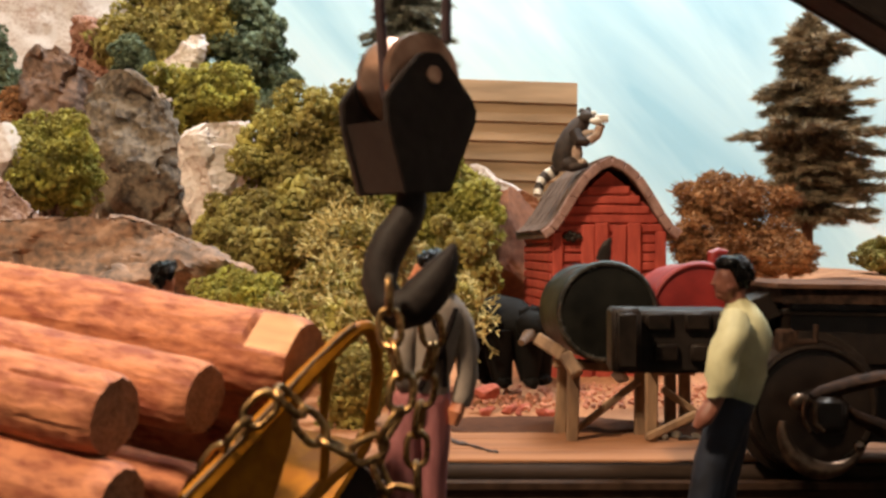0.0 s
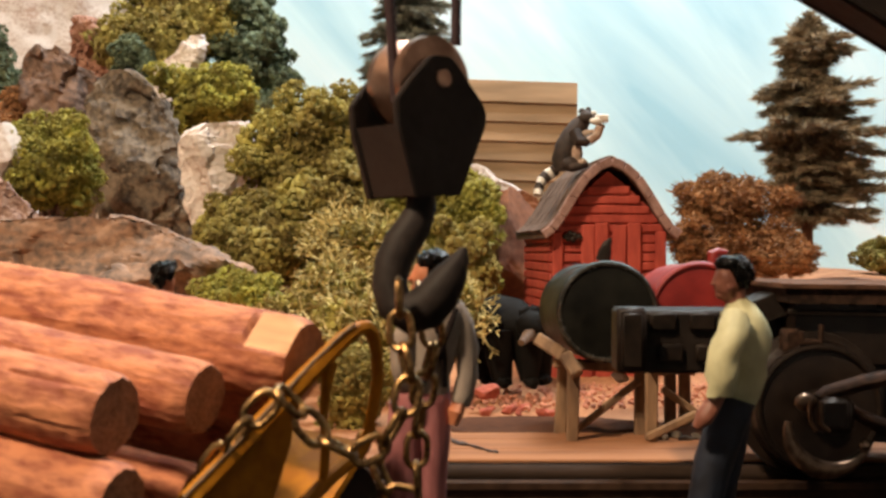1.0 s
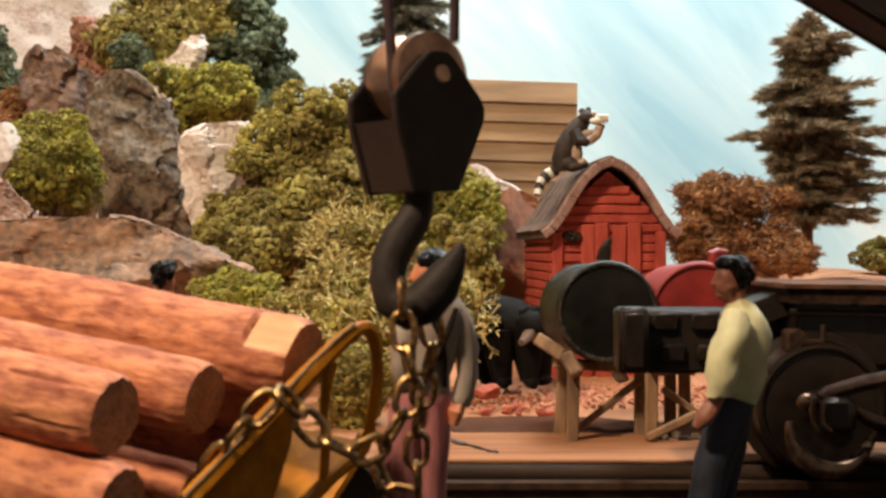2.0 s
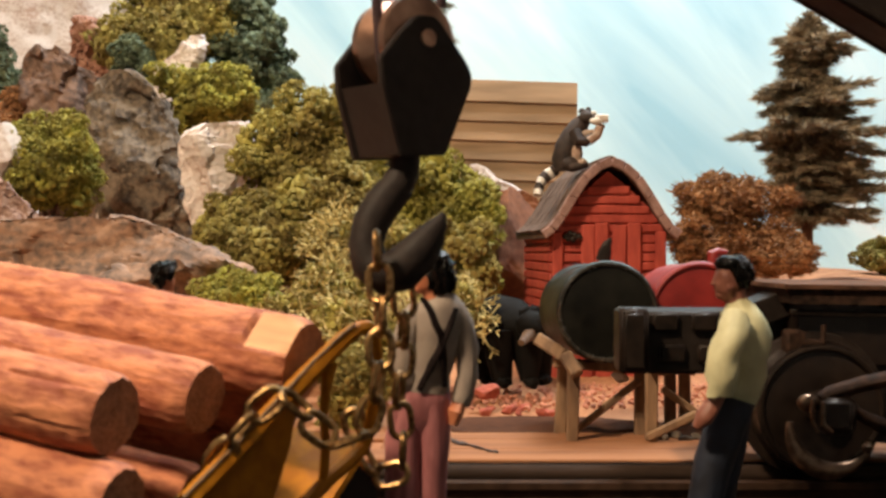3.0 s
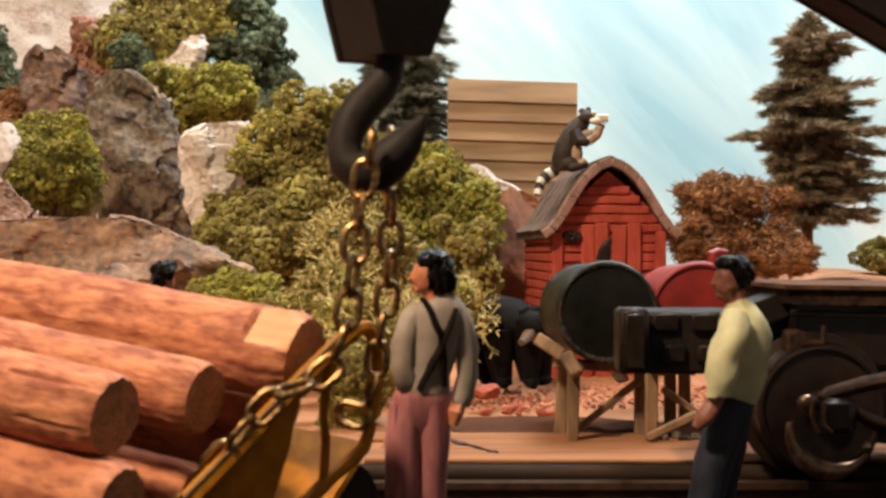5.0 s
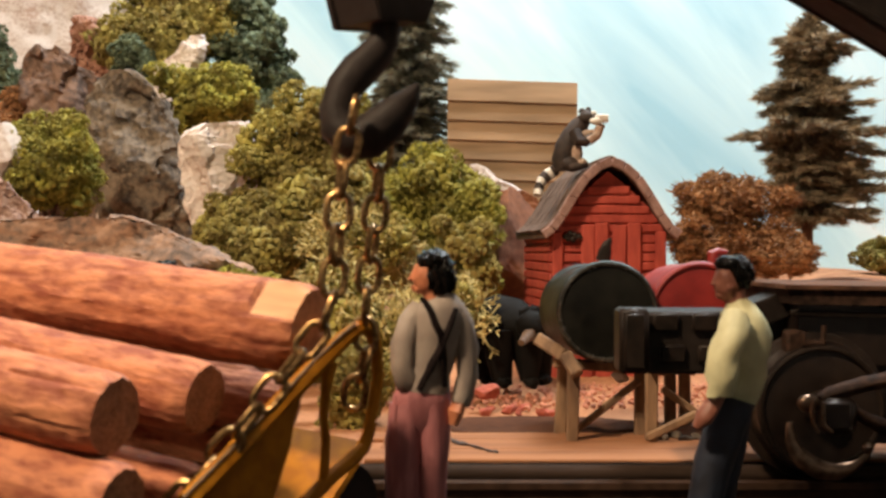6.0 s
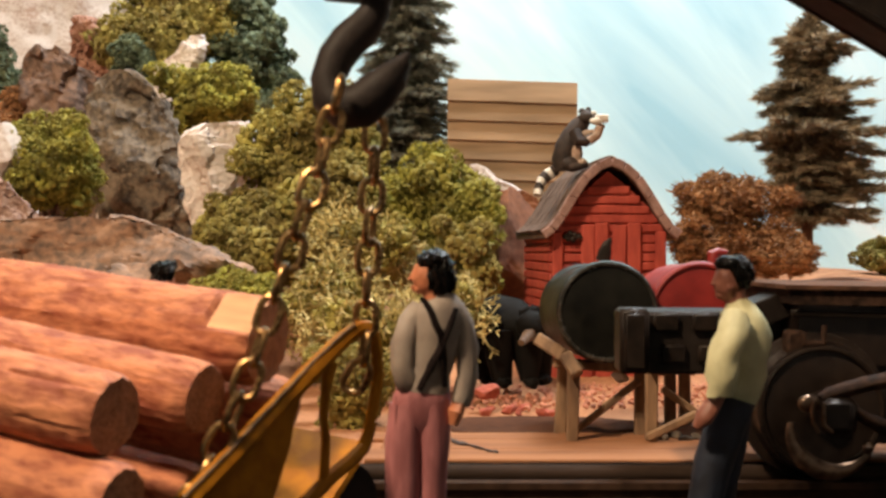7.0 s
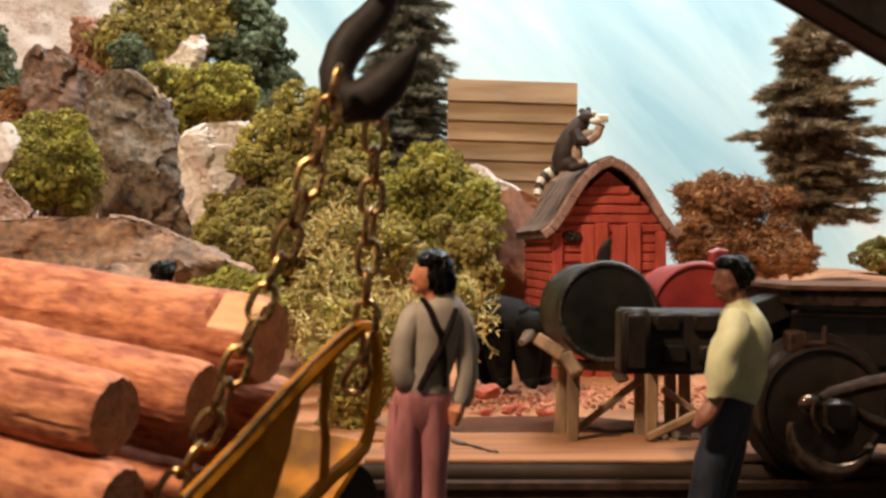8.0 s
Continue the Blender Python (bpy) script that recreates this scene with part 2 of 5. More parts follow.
def rough(bm, verts, amount, size, seed=0.0, ridged=False):
    for v in verts:
        p = v.co / size + Vector((seed, seed * 1.7, -seed))
        n = noise.noise(p) + 0.5 * noise.noise(p * 2.1) + 0.25 * noise.noise(p * 4.3)
        if ridged:
            n = 0.7 - 1.6 * abs(noise.noise(p)) + 0.4 * noise.noise(p * 2.7) + 0.2 * noise.noise(p * 6)
        v.co += v.normal * n * amount


def mesh_of(verts, faces):
    bm = bmesh.new()
    me = bpy.data.meshes.new("gathered")
    me.from_pydata(verts, [], faces)
    bm.from_mesh(me)
    bpy.data.meshes.remove(me)
    return bm


ICO = bmesh.new()
bmesh.ops.create_icosphere(ICO, subdivisions=1, radius=1)
ICO_V = np.array([v.co for v in ICO.verts])
ICO_F = np.array([[v.index for v in f.verts] for f in ICO.faces])
ICO.free()


def clumps(centres, sizes, rng):
    """Many small crumbs of foam, each a squeezed and turned lump."""
    k = len(centres)
    v = ICO_V[None] * (1 + 0.22 * rng.standard_normal((k, len(ICO_V), 1)))
    v = v * (0.7 + 0.6 * rng.random((k, 1, 3))) * np.asarray(sizes)[:, None, None] + np.asarray(centres)[:, None]
    f = ICO_F[None] + (np.arange(k) * len(ICO_V))[:, None, None]
    return mesh_of(v.reshape(-1, 3).tolist(), f.reshape(-1, 3).tolist())


def on_blobs(blobs, count, rng, inner=0.75):
    """Points near the surfaces of a group of rounded lobes, clear of each other's insides."""
    arr = np.array(blobs, float)
    w = arr[:, 3] * (arr[:, 4] + arr[:, 5])
    picks = rng.choice(len(arr), count * 2, p=w / w.sum())
    d = rng.standard_normal((len(picks), 3))
    d /= np.linalg.norm(d, axis=1)[:, None]
    p = arr[picks, :3] + d * arr[picks, 3:] * (inner + (1.06 - inner) * rng.random((len(picks), 1)) ** 0.5)
    clear = np.ones(len(picks), bool)
    for i, b in enumerate(arr):
        q = (((p - b[:3]) / b[3:]) ** 2).sum(1)
        clear &= (q > 0.5) | (picks == i)
    return p[clear][:count]


def tufts(blobs, size, rng, fill=1.0):
    """Small uneven tufts that stand out from larger lobes, more of them on the upper side."""
    area = sum(b[3] * b[5] + b[3] * b[4] + b[4] * b[5] for b in blobs)
    seats = on_blobs(blobs, int(fill * 1.5 * area / size ** 2), rng, 0.8)
    arr = np.array(blobs, float)
    out = []
    for p in seats:
        q = ((p - arr[:, :3]) / arr[:, 3:]) ** 2
        d = p - arr[q.sum(1).argmin(), :3]
        d = d / np.linalg.norm(d) + np.array([0, 0, 0.35])
        s = size * (0.55 + 0.8 * rng.random())
        c = p + d * s * (0.1 + 0.9 * rng.random())
        out.append([*c, s * (0.8 + 0.5 * rng.random()), s * (0.8 + 0.5 * rng.random()), s * (0.6 + 0.4 * rng.random())])
    return out


def lobes(c, r, n, rng, spread=0.62, size=0.5):
    """n rounded lobes that fill an ellipsoid."""
    got = []
    for _ in range(n):
        d = rng.standard_normal(3)
        d /= np.linalg.norm(d)
        k = spread * rng.random() ** 0.4
        s = size * (0.55 + 0.9 * rng.random())
        got.append([c[i] + d[i] * k * r[i] for i in range(3)] + [s * r[i] for i in range(3)])
    return got


def sprays(pts, length, width, rng, level=0.45):
    """Short spiky fronds that mostly lie level."""
    verts, faces = [], []
    for p in pts:
        e = rng.standard_normal(3) * np.array([1, 1, level])
        e /= np.linalg.norm(e)
        w = rng.standard_normal(3)
        w = np.cross(w, e)
        w *= width / np.linalg.norm(w)
        u = np.cross(w, e)
        q = p + e * length * (0.5 + rng.random())
        b = len(verts)
        verts += [(p + w).tolist(), (p - 0.5 * w + 0.8 * u).tolist(), (p - 0.5 * w - 0.8 * u).tolist(), q.tolist()]
        faces += [(b, b + 1, b + 3), (b + 1, b + 2, b + 3), (b + 2, b, b + 3)]
    return mesh_of(verts, faces)


def foam(blobs, count, crumb, rng, tuft):
    """Crumbs and short fronds of ground foam over tufted lobes."""
    small = tufts(blobs, tuft, rng)
    pts = on_blobs(small, count, rng, 0.62)
    sizes = crumb * (0.45 + 0.9 * rng.random(len(pts)) ** 2)
    heart = on_blobs(blobs, count // 5, rng, 0.45)
    bm = clumps(np.concatenate([pts, heart]), np.concatenate([sizes, np.full(len(heart), crumb * 2.2)]), rng)
    leaves = sprays(on_blobs(small, count * 2, rng, 0.85), crumb * 1.7, crumb * 0.34, rng, 0.9)
    me = bpy.data.meshes.new("leaves")
    leaves.to_mesh(me)
    leaves.free()
    bm.from_mesh(me)
    bpy.data.meshes.remove(me)
    return bm


def foam_bush(name, c, r, n_lobes, count, crumb, material, label, seed, category="bush"):
    rng = np.random.default_rng(seed)
    blobs = lobes(c, [0.97 * k for k in r], n_lobes + 4, rng, 0.9, 0.30)
    base = (c[0], c[1], c[2] - r[2])
    root = thing(name, base, label, category)
    part("crown", foam(blobs, int(count * 2.3), crumb * 0.56, rng, 2.2 + 0.03 * r[0]), material, root, smooth=False)
    bm = bmesh.new()
    for k in range(5):
        a = 2.5 * k
        tube(bm, [base, (c[0] + 0.2 * r[0] * math.cos(a), c[1] + 0.2 * r[1] * math.sin(a), c[2] - 0.3 * r[2]),
                  (c[0] + 0.5 * r[0] * math.cos(a), c[1] + 0.5 * r[1] * math.sin(a), c[2] + 0.4 * r[2])], [0.03 * r[0], 0.025 * r[0], 0.008 * r[0]], 6)
    part("stem", bm, BARK, root)
    return root


def foam_tree(foot, rows, y, deep, material, label, seed):
    """A dense foam conifer: rows of height, left and right side hold its rounded tiers."""
    rng = np.random.default_rng(seed)
    root = thing("conifer", foot, label, "tree")
    blobs = []
    for z, left, right in rows:
        wide = (right - left) / 2
        blobs += lobes(((left + right) / 2, y, z), (wide, deep, 6.5), 9, rng, 0.72, 0.42)
    part("crown", foam(blobs, 9500, 0.95, rng, 3.0), material, root, smooth=False)
    bm = bmesh.new()
    tube(bm, [foot, (foot[0], foot[1], rows[-1][0])], [2.2, 0.6], 8)
    part("trunk", bm, BARK, root)
    return root


def lichen_bush(c, r, count, seed):
    """A tangle of antler-forked pale twigs over a loose green heart."""
    rng = np.random.default_rng(seed)
    blobs = lobes(c, r, 9, rng, 0.7, 0.42)
    pts = on_blobs(blobs, count, rng, 0.55)
    verts, faces = [], []

    def twig(p, d, length, w, depth):
        q = p + d * length
        s = np.cross(d, rng.standard_normal(3))
        s /= np.linalg.norm(s)
        u = np.cross(d, s)
        b = len(verts)
        for o, ww in ((p, w), (q, w * 0.85)):
            for k in range(3):
                a = 2.094 * k
                verts.append((o + (s * math.cos(a) + u * math.sin(a)) * ww).tolist())
        for k in range(3):
            faces.append((b + k, b + (k + 1) % 3, b + 3 + (k + 1) % 3, b + 3 + k))
        if depth:
            for side in (-1, 1):
                e = d + side * s * (0.5 + 0.5 * rng.random()) + 0.3 * rng.standard_normal(3)
                twig(q, e / np.linalg.norm(e), length * (0.62 + 0.3 * rng.random()), w * 0.86, depth - 1)

    for p in pts:
        d = (p - np.array(c)) / np.array(r) + 0.7 * rng.standard_normal(3)
        twig(p, d / np.linalg.norm(d), 1.9 + 1.0 * rng.random(), 0.33, 3)
    base = (c[0], c[1], c[2] - r[2])
    root = thing("lichen_bush", base, "pale yellow-green lichen clump on the ground before the bushes", "bush")
    part("tangle", mesh_of(verts, faces), LICHEN, root, smooth=False, kind="stuff")
    heart = lobes(c, [k * 0.8 for k in r], 7, rng, 0.7, 0.42)
    part("heart", foam(heart, 1500, 0.6, rng, 2.0), OLIVE, root, smooth=False)
    return root


def conifer(name, foot, height, tiers, material, label, seed, arms=13, needles=120, droop=0.1, trunk=2.2, needle=3.4, fan=0.30, thin=0.16, core=50):
    """A trunk and tiers (height, reach to either side) of flat fanned boughs set with fine needles."""
    rng = np.random.default_rng(seed)
    root = thing(name, foot, label, "tree")
    bm = bmesh.new()
    x, y, z = foot
    tube(bm, [(x, y, z - 2), (x + 0.5, y, z + height * 0.4), (x, y, z + height)], [trunk, trunk * 0.7, 0.3], 10)
    part("trunk", bm, BARK, root)
    bm = bmesh.new()
    verts, faces = [], []
    for i, (zz, left, right) in enumerate(tiers):
        for j in range(arms):
            a = 6.283 * (j + rng.random()) / arms + i
            c = math.cos(a)
            reach = (right * c * c if c > 0 else left * c * c) + 0.5 * (left + right) * (1 - c * c)
            ln = reach * (0.5 + 0.55 * rng.random())
            d = np.array([c, math.sin(a), -droop + 0.10 * rng.standard_normal()])
            side = np.array([-d[1], d[0], 0.0])
            o = np.array([x, y, zz + 1.1 * rng.standard_normal()])
            tube(bm, [o, o + d * ln * 0.55 + (0, 0, 0.6), o + d * ln], [0.4, 0.26, 0.08], 4)
            k = max(24, int(needles * ln / 14))
            s = 0.08 + 0.92 * rng.random(k) ** 0.8
            sway = fan * ln * (1.08 - s) * rng.uniform(-1, 1, k)
            p = o + d * (ln * s)[:, None] + side * sway[:, None] + rng.standard_normal((k, 3)) * np.array([0.5, 0.5, 0.45])
            e = d * 1.0 + side * (np.sign(sway) * 0.5)[:, None] + 0.5 * rng.standard_normal((k, 3)) * np.array([1, 1, 0.55])
            e /= np.linalg.norm(e, axis=1)[:, None]
            q = p + e * (needle * (0.45 + 0.75 * rng.random((k, 1))))
            w = rng.standard_normal((k, 3)) * thin
            u = np.cross(w, e)
            b = len(verts)
            verts += np.stack([p + w, p - w, p + u, q], 1).reshape(-1, 3).tolist()
            for m in range(b, b + 4 * k, 4):
                faces += [(m, m + 1, m + 3), (m + 1, m + 2, m + 3), (m + 2, m, m + 3)]
    k = int(core * len(tiers) * arms)
    s = rng.random(k)
    top, low = max(t[0] for t in tiers), min(t[0] for t in tiers)
    spread = 0.42 * np.interp(low + (top - low) * s, [t[0] for t in sorted(tiers)], [t[1] / 2 + t[2] / 2 for t in sorted(tiers)])
    a = 6.283 * rng.random(k)
    away = spread * rng.random(k) ** 0.5
    p = np.stack([x + away * np.cos(a), y + away * np.sin(a), low + (top - low) * s], 1)
    e = np.stack([np.cos(a), np.sin(a), -0.2 + 0.4 * rng.standard_normal(k)], 1)
    q = p + e * needle * (0.6 + 0.7 * rng.random((k, 1)))
    w = rng.standard_normal((k, 3)) * thin * 1.5
    b = len(verts)
    verts += np.stack([p + w, p - w, p + np.cross(w, e), q], 1).reshape(-1, 3).tolist()
    for m in range(b, b + 4 * k, 4):
        faces += [(m, m + 1, m + 3), (m + 1, m + 2, m + 3), (m + 2, m, m + 3)]
    part("bough_frame", bm, BARK, root, kind="stuff")
    part("needles", mesh_of(verts, faces), material, root, smooth=False, kind="stuff")
    return root


def cone_tiers(foot, height, width, layers, taper):
    """Even tiers that narrow to the tip."""
    return [(foot[2] + height * i / (layers - 1), *[width * (1 - i / (layers - 1)) ** taper + 2.5] * 2) for i in range(layers)]


def crag(name, y, rows, deep, material, label, seed, amount=0.6, flats=7, jag=1.2):
    """A rock from rows of height, left and right side, cut by flat facets, cracked and roughened."""
    rng = np.random.default_rng(seed)
    nz, na = 90, 120
    zs, left, right = zip(*rows)
    wide = max(b - a for a, b in zip(left, right)) / 2
    bm = bmesh.new()
    rings = []
    for j in range(nz + 1):
        t = j / nz
        z = zs[0] + (zs[-1] - zs[0]) * t
        a = np.interp(z, zs, left) + jag * noise.noise(Vector((z / 4, seed, 0))) + 0.5 * jag * noise.noise(Vector((z / 1.6, seed, 3)))
        b = np.interp(z, zs, right) + jag * noise.noise(Vector((z / 4, seed, 9))) + 0.5 * jag * noise.noise(Vector((z / 1.6, seed, 6)))
        c, h = (a + b) / 2, (b - a) / 2
        back = deep * (h / wide) ** 0.6
        ring = []
        for i in range(na):
            k = 2 * math.pi * i / na
            ring.append(bm.verts.new((c + h * math.cos(k), y + back * math.sin(k), z)))
        rings.append(ring)
    for p, q in zip(rings, rings[1:]):
        for i in range(na):
            bm.faces.new((p[i], p[(i + 1) % na], q[(i + 1) % na], q[i]))
    bm.faces.new(rings[0][::-1]), bm.faces.new(rings[-1])
    mid = Vector(((min(left) + max(right)) / 2, y, (zs[0] + zs[-1]) / 2))
    size = Vector((wide, deep, (zs[-1] - zs[0]) / 2))
    for _ in range(flats):
        n = Vector((0.75 * rng.standard_normal(), -1, 0.7 * rng.standard_normal())).normalized()
        at = Vector((rng.uniform(-0.7, 0.7), -1, rng.uniform(-0.7, 0.9)))
        cut = n.dot(at) * (0.66 + 0.22 * rng.random())
        for v in bm.verts:
            p = Vector([(v.co[i] - mid[i]) / size[i] for i in range(3)])
            k = p.dot(n)
            if k > cut and p.y < 0:
                v.co.y += min(-p.y, (k - cut) / -n.y) * deep
    bm.normal_update()
    shift = Vector((seed * 7.3, seed * 3.1, 0))
    for v in bm.verts:
        p = v.co + shift
        n = 1.6 * noise.noise(p / 10) + 1.5 * (0.35 - abs(noise.noise(p / 6.5))) + 1.0 * (0.3 - abs(noise.noise(p / 2.6 + shift))) + 0.4 * noise.noise(p / 1.1) + 0.22 * noise.noise(p / 0.55)
        crack = abs(noise.noise(p / 9 + Vector((5, 0, 0))) + 0.35 * noise.noise(p / 3))
        cell = noise.voronoi(p / 9 + 0.25 * noise.noise_vector(p / 5))[1][0]
        tilt = noise.noise_vector(cell * 5.3)
        n += 0.55 * max(-4, min(4, (p - cell * 9).dot(tilt)))
        v.co += v.normal * amount * (n - 0.8 * max(0, 1 - crack / 0.03))
    o = ((left[0] + right[0]) / 2, y, zs[0])
    return thing(name, o, label, "rock", bm, material)


def boulder(name, c, r, material, label, seed, sub=5, amount=0.16, turn=None, flats=16):
    """A lump cut by many flat facets, cracked, then roughened at two scales."""
    rng = np.random.default_rng(seed)
    bm = bmesh.new()
    vs = ball(bm, (0, 0, 0), 1.0, sub=sub)
    for v in vs:
        v.co *= 1 + 0.25 * noise.noise(v.co * 1.4 + Vector((seed, 0, 0)))
    for _ in range(flats):
        n = Vector(rng.standard_normal(3)).normalized()
        cut = 0.46 + 0.28 * rng.random()
        for v in vs:
            k = v.co.dot(n)
            if k > cut:
                v.co -= n * (k - cut) * 0.97
    bm.normal_update()
    for v in vs:
        p = v.co + Vector((seed, seed * 0.3, 0))
        crack = abs(noise.noise(p * 2.3) + 0.3 * noise.noise(p * 6))
        v.co -= v.normal * amount * 0.12 * max(0, 1 - crack / 0.05)
        v.co += v.normal * amount * (0.14 * noise.noise(p * 4) + 0.16 * noise.noise(p * 9) + 0.10 * noise.noise(p * 24))
    size = max(max(abs(v.co[i]) for v in vs) for i in range(3))
    m = Matrix.Translation(c) @ (turn or Matrix()) @ Matrix.Diagonal((*r, 1))
    bmesh.ops.transform(bm, matrix=m @ Matrix.Scale(1 / size, 4), verts=bm.verts)
    return thing(name, (c[0], c[1], c[2] - r[2]), label, "rock", bm, material)


# ---- the layout and the room ----
def sheet(name, x0, x1, y0, y1, nx, ny, height, material, label, category):
    bm = bmesh.new()
    rows = [[bm.verts.new((x0 + (x1 - x0) * i / nx, y0 + (y1 - y0) * j / ny, height(x0 + (x1 - x0) * i / nx, y0 + (y1 - y0) * j / ny))) for i in range(nx + 1)] for j in range(ny + 1)]
    for j in range(ny):
        for i in range(nx):
            bm.faces.new((rows[j][i], rows[j][i + 1], rows[j + 1][i + 1], rows[j + 1][i]))
    return thing(name, (0, y0, 0), label, category, bm, material, kind="structure")


def step(a, b, t):
    t = min(1, max(0, (t - a) / (b - a)))
    return t * t * (3 - 2 * t)


def ground_height(x, y):
    n = noise.noise(Vector((x / 40, y / 40, 0))) * 1.6 + noise.noise(Vector((x / 9, y / 9, 3))) * 0.35
    h = 4.0 * step(184, 186, y) + 3.4 + 0.15 * n
    h += step(255, 330, y) * (5 + n)
    h += step(300, 380, y) * step(40, -30, x) * 16
    h += step(330, 430, y) * 22 * step(180, -40, x)
    h += step(335, 395, y) * step(80, 140, x) * 18
    h += step(480, 560, y) * -20
    return h


def bed_height(x, y):
    n = noise.noise(Vector((x / 20, y / 20, 0))) + 0.5 * noise.noise(Vector((x / 5, y / 5, 3)))
    # The dark bed rises at the back to cover the planks' lit front.
    return 2.6 + 0.3 * n + step(171, 183.5, y) * 5.1


def layout():
    sheet("ground", -420, 420, 184, 640, 210, 228, ground_height, EARTH, "tan and red-brown scenic earth on the layout", "ground")
    sheet("track_bed", -420, 420, -60, 184.2, 210, 60, bed_height, SHADED_BALLAST, "brown ballast bed under the track, darkened for the shade there", "ground")
    bm = bmesh.new()
    slab(bm, [(-445, -30), (445, -30), (445, 480), (-445, 480)], 640, 646)
    thing("backdrop", (0, 640, -40), "pale blue painted sky with white slanting clouds", "backdrop", bm, SKY, kind="structure", smooth=False)
    for name, c, s in (("floor", (0, 200, -1010), (3200, 3200, 20)), ("ceiling", (0, 200, 1310), (3200, 3200, 20)), ("wall_north", (0, 1810, 150), (3200, 20, 2300)),
                       ("wall_south", (0, -1410, 150), (3200, 20, 2300)), ("wall_east", (1610, 200, 150), (20, 3200, 2300)), ("wall_west", (-1610, 200, 150), (20, 3200, 2300))):
        bm = bmesh.new()
        box(bm, c, s)
        thing(name, c, "plain pale painted surface of the layout room", "room", bm, ROOM_WALL, kind="structure", smooth=False)


layout()


def track():
    root = thing("track", (0, 165, 3), "rusty rails on dark wooden ties", "track", kind="structure")
    bm = bmesh.new()
    profile = [(-1.9, 3.6), (1.9, 3.6), (1.9, 4.2), (0.5, 4.7), (0.5, 7.2), (1.2, 7.6), (1.2, 8.5), (-1.2, 8.5), (-1.2, 7.6), (-0.5, 7.2), (-0.5, 4.7), (-1.9, 4.2)]
    for y in (165,):
        ends = [[bm.verts.new((x, y + a, b)) for a, b in profile] for x in (-26, 330)]
        n = len(profile)
        for k in range(n):
            bm.faces.new((ends[0][k], ends[0][(k + 1) % n], ends[1][(k + 1) % n], ends[1][k]))
        bm.faces.new(ends[0]), bm.faces.new(ends[1][::-1])
    bmesh.ops.recalc_face_normals(bm, faces=bm.faces)
    part("rail", bm, RAIL, root)
    tie = None
    for i in range(26):
        if tie is None:
            bm = bmesh.new()
            box(bm, (-24, 168, 3.0), (5, 30, 2.4), 0, None, 0.2)
            tie = part("tie", bm, TIE, root)
        else:
            ob = new("tie", tie.data)
            ob.parent, ob.location = root, (i * 11 * MM, 0, 0)


track()


def crossing():
    root = thing("plank_crossing", (0, 190, 7), "tan wooden planks laid level along the track", "crossing", kind="structure")
    for y, wide, x0, x1 in ((189.4, 9.6, -12, 110), (199.4, 9.8, -10, 108), (208.0, 6.8, -13, 112)):
        bm = bmesh.new()
        box(bm, ((x0 + x1) / 2, y, 7.3), (x1 - x0, wide, 1.6), 0, Matrix.Rotation(radians(-0.5), 4, "Z"), 0.25)
        part("plank", bm, PLANK, root)


crossing()


def shade_patch():
    """A dark sheet with an uneven edge that stands for the shadow behind the planks."""
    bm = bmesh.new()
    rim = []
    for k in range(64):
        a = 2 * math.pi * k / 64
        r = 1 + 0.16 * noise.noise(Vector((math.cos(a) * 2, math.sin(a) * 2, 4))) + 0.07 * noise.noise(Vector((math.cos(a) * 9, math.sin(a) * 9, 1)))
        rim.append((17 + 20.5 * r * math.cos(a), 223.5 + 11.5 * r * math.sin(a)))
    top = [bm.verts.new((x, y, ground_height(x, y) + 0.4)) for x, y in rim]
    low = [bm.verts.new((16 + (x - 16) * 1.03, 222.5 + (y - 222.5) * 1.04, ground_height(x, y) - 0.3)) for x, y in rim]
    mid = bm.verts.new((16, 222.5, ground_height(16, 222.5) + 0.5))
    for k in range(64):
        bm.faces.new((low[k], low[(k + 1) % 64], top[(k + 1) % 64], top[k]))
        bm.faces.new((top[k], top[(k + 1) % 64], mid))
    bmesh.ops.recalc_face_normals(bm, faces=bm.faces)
    thing("shade_patch", (16, 222.5, 7.4), "dark red-brown patch painted as the shadow behind the planks", "ground", bm, SHADE_EARTH, kind="structure")


shade_patch()


def track_beam():
    """A grey-brown beam along the track edge, with a ribbed strip under it."""
    root = thing("track_beam", (-10, 172, 3), "weathered grey-brown beam beside the track over a ribbed strip", "beam", kind="structure")
    bm = bmesh.new()
    tube(bm, [(-30, 172, 8.2), (8, 172, 8.2), (46, 172, 8.2), (90, 172, 8.2)], 1.5, 12, 0, 0.9)
    part("beam", bm, BEAM, root)
    bm = bmesh.new()
    box(bm, (0, 170.4, 4.9), (0.42, 1.2, 3.8), 0, None, 0.1)
    rib = place(bm, BEAM, (0, 0, 0), False)
    for k in range(40):
        ob = new("rib", rib)
        ob.parent, ob.location = root, Vector((-12 + 0.72 * k - -10, -172, -3)) * MM


track_beam()


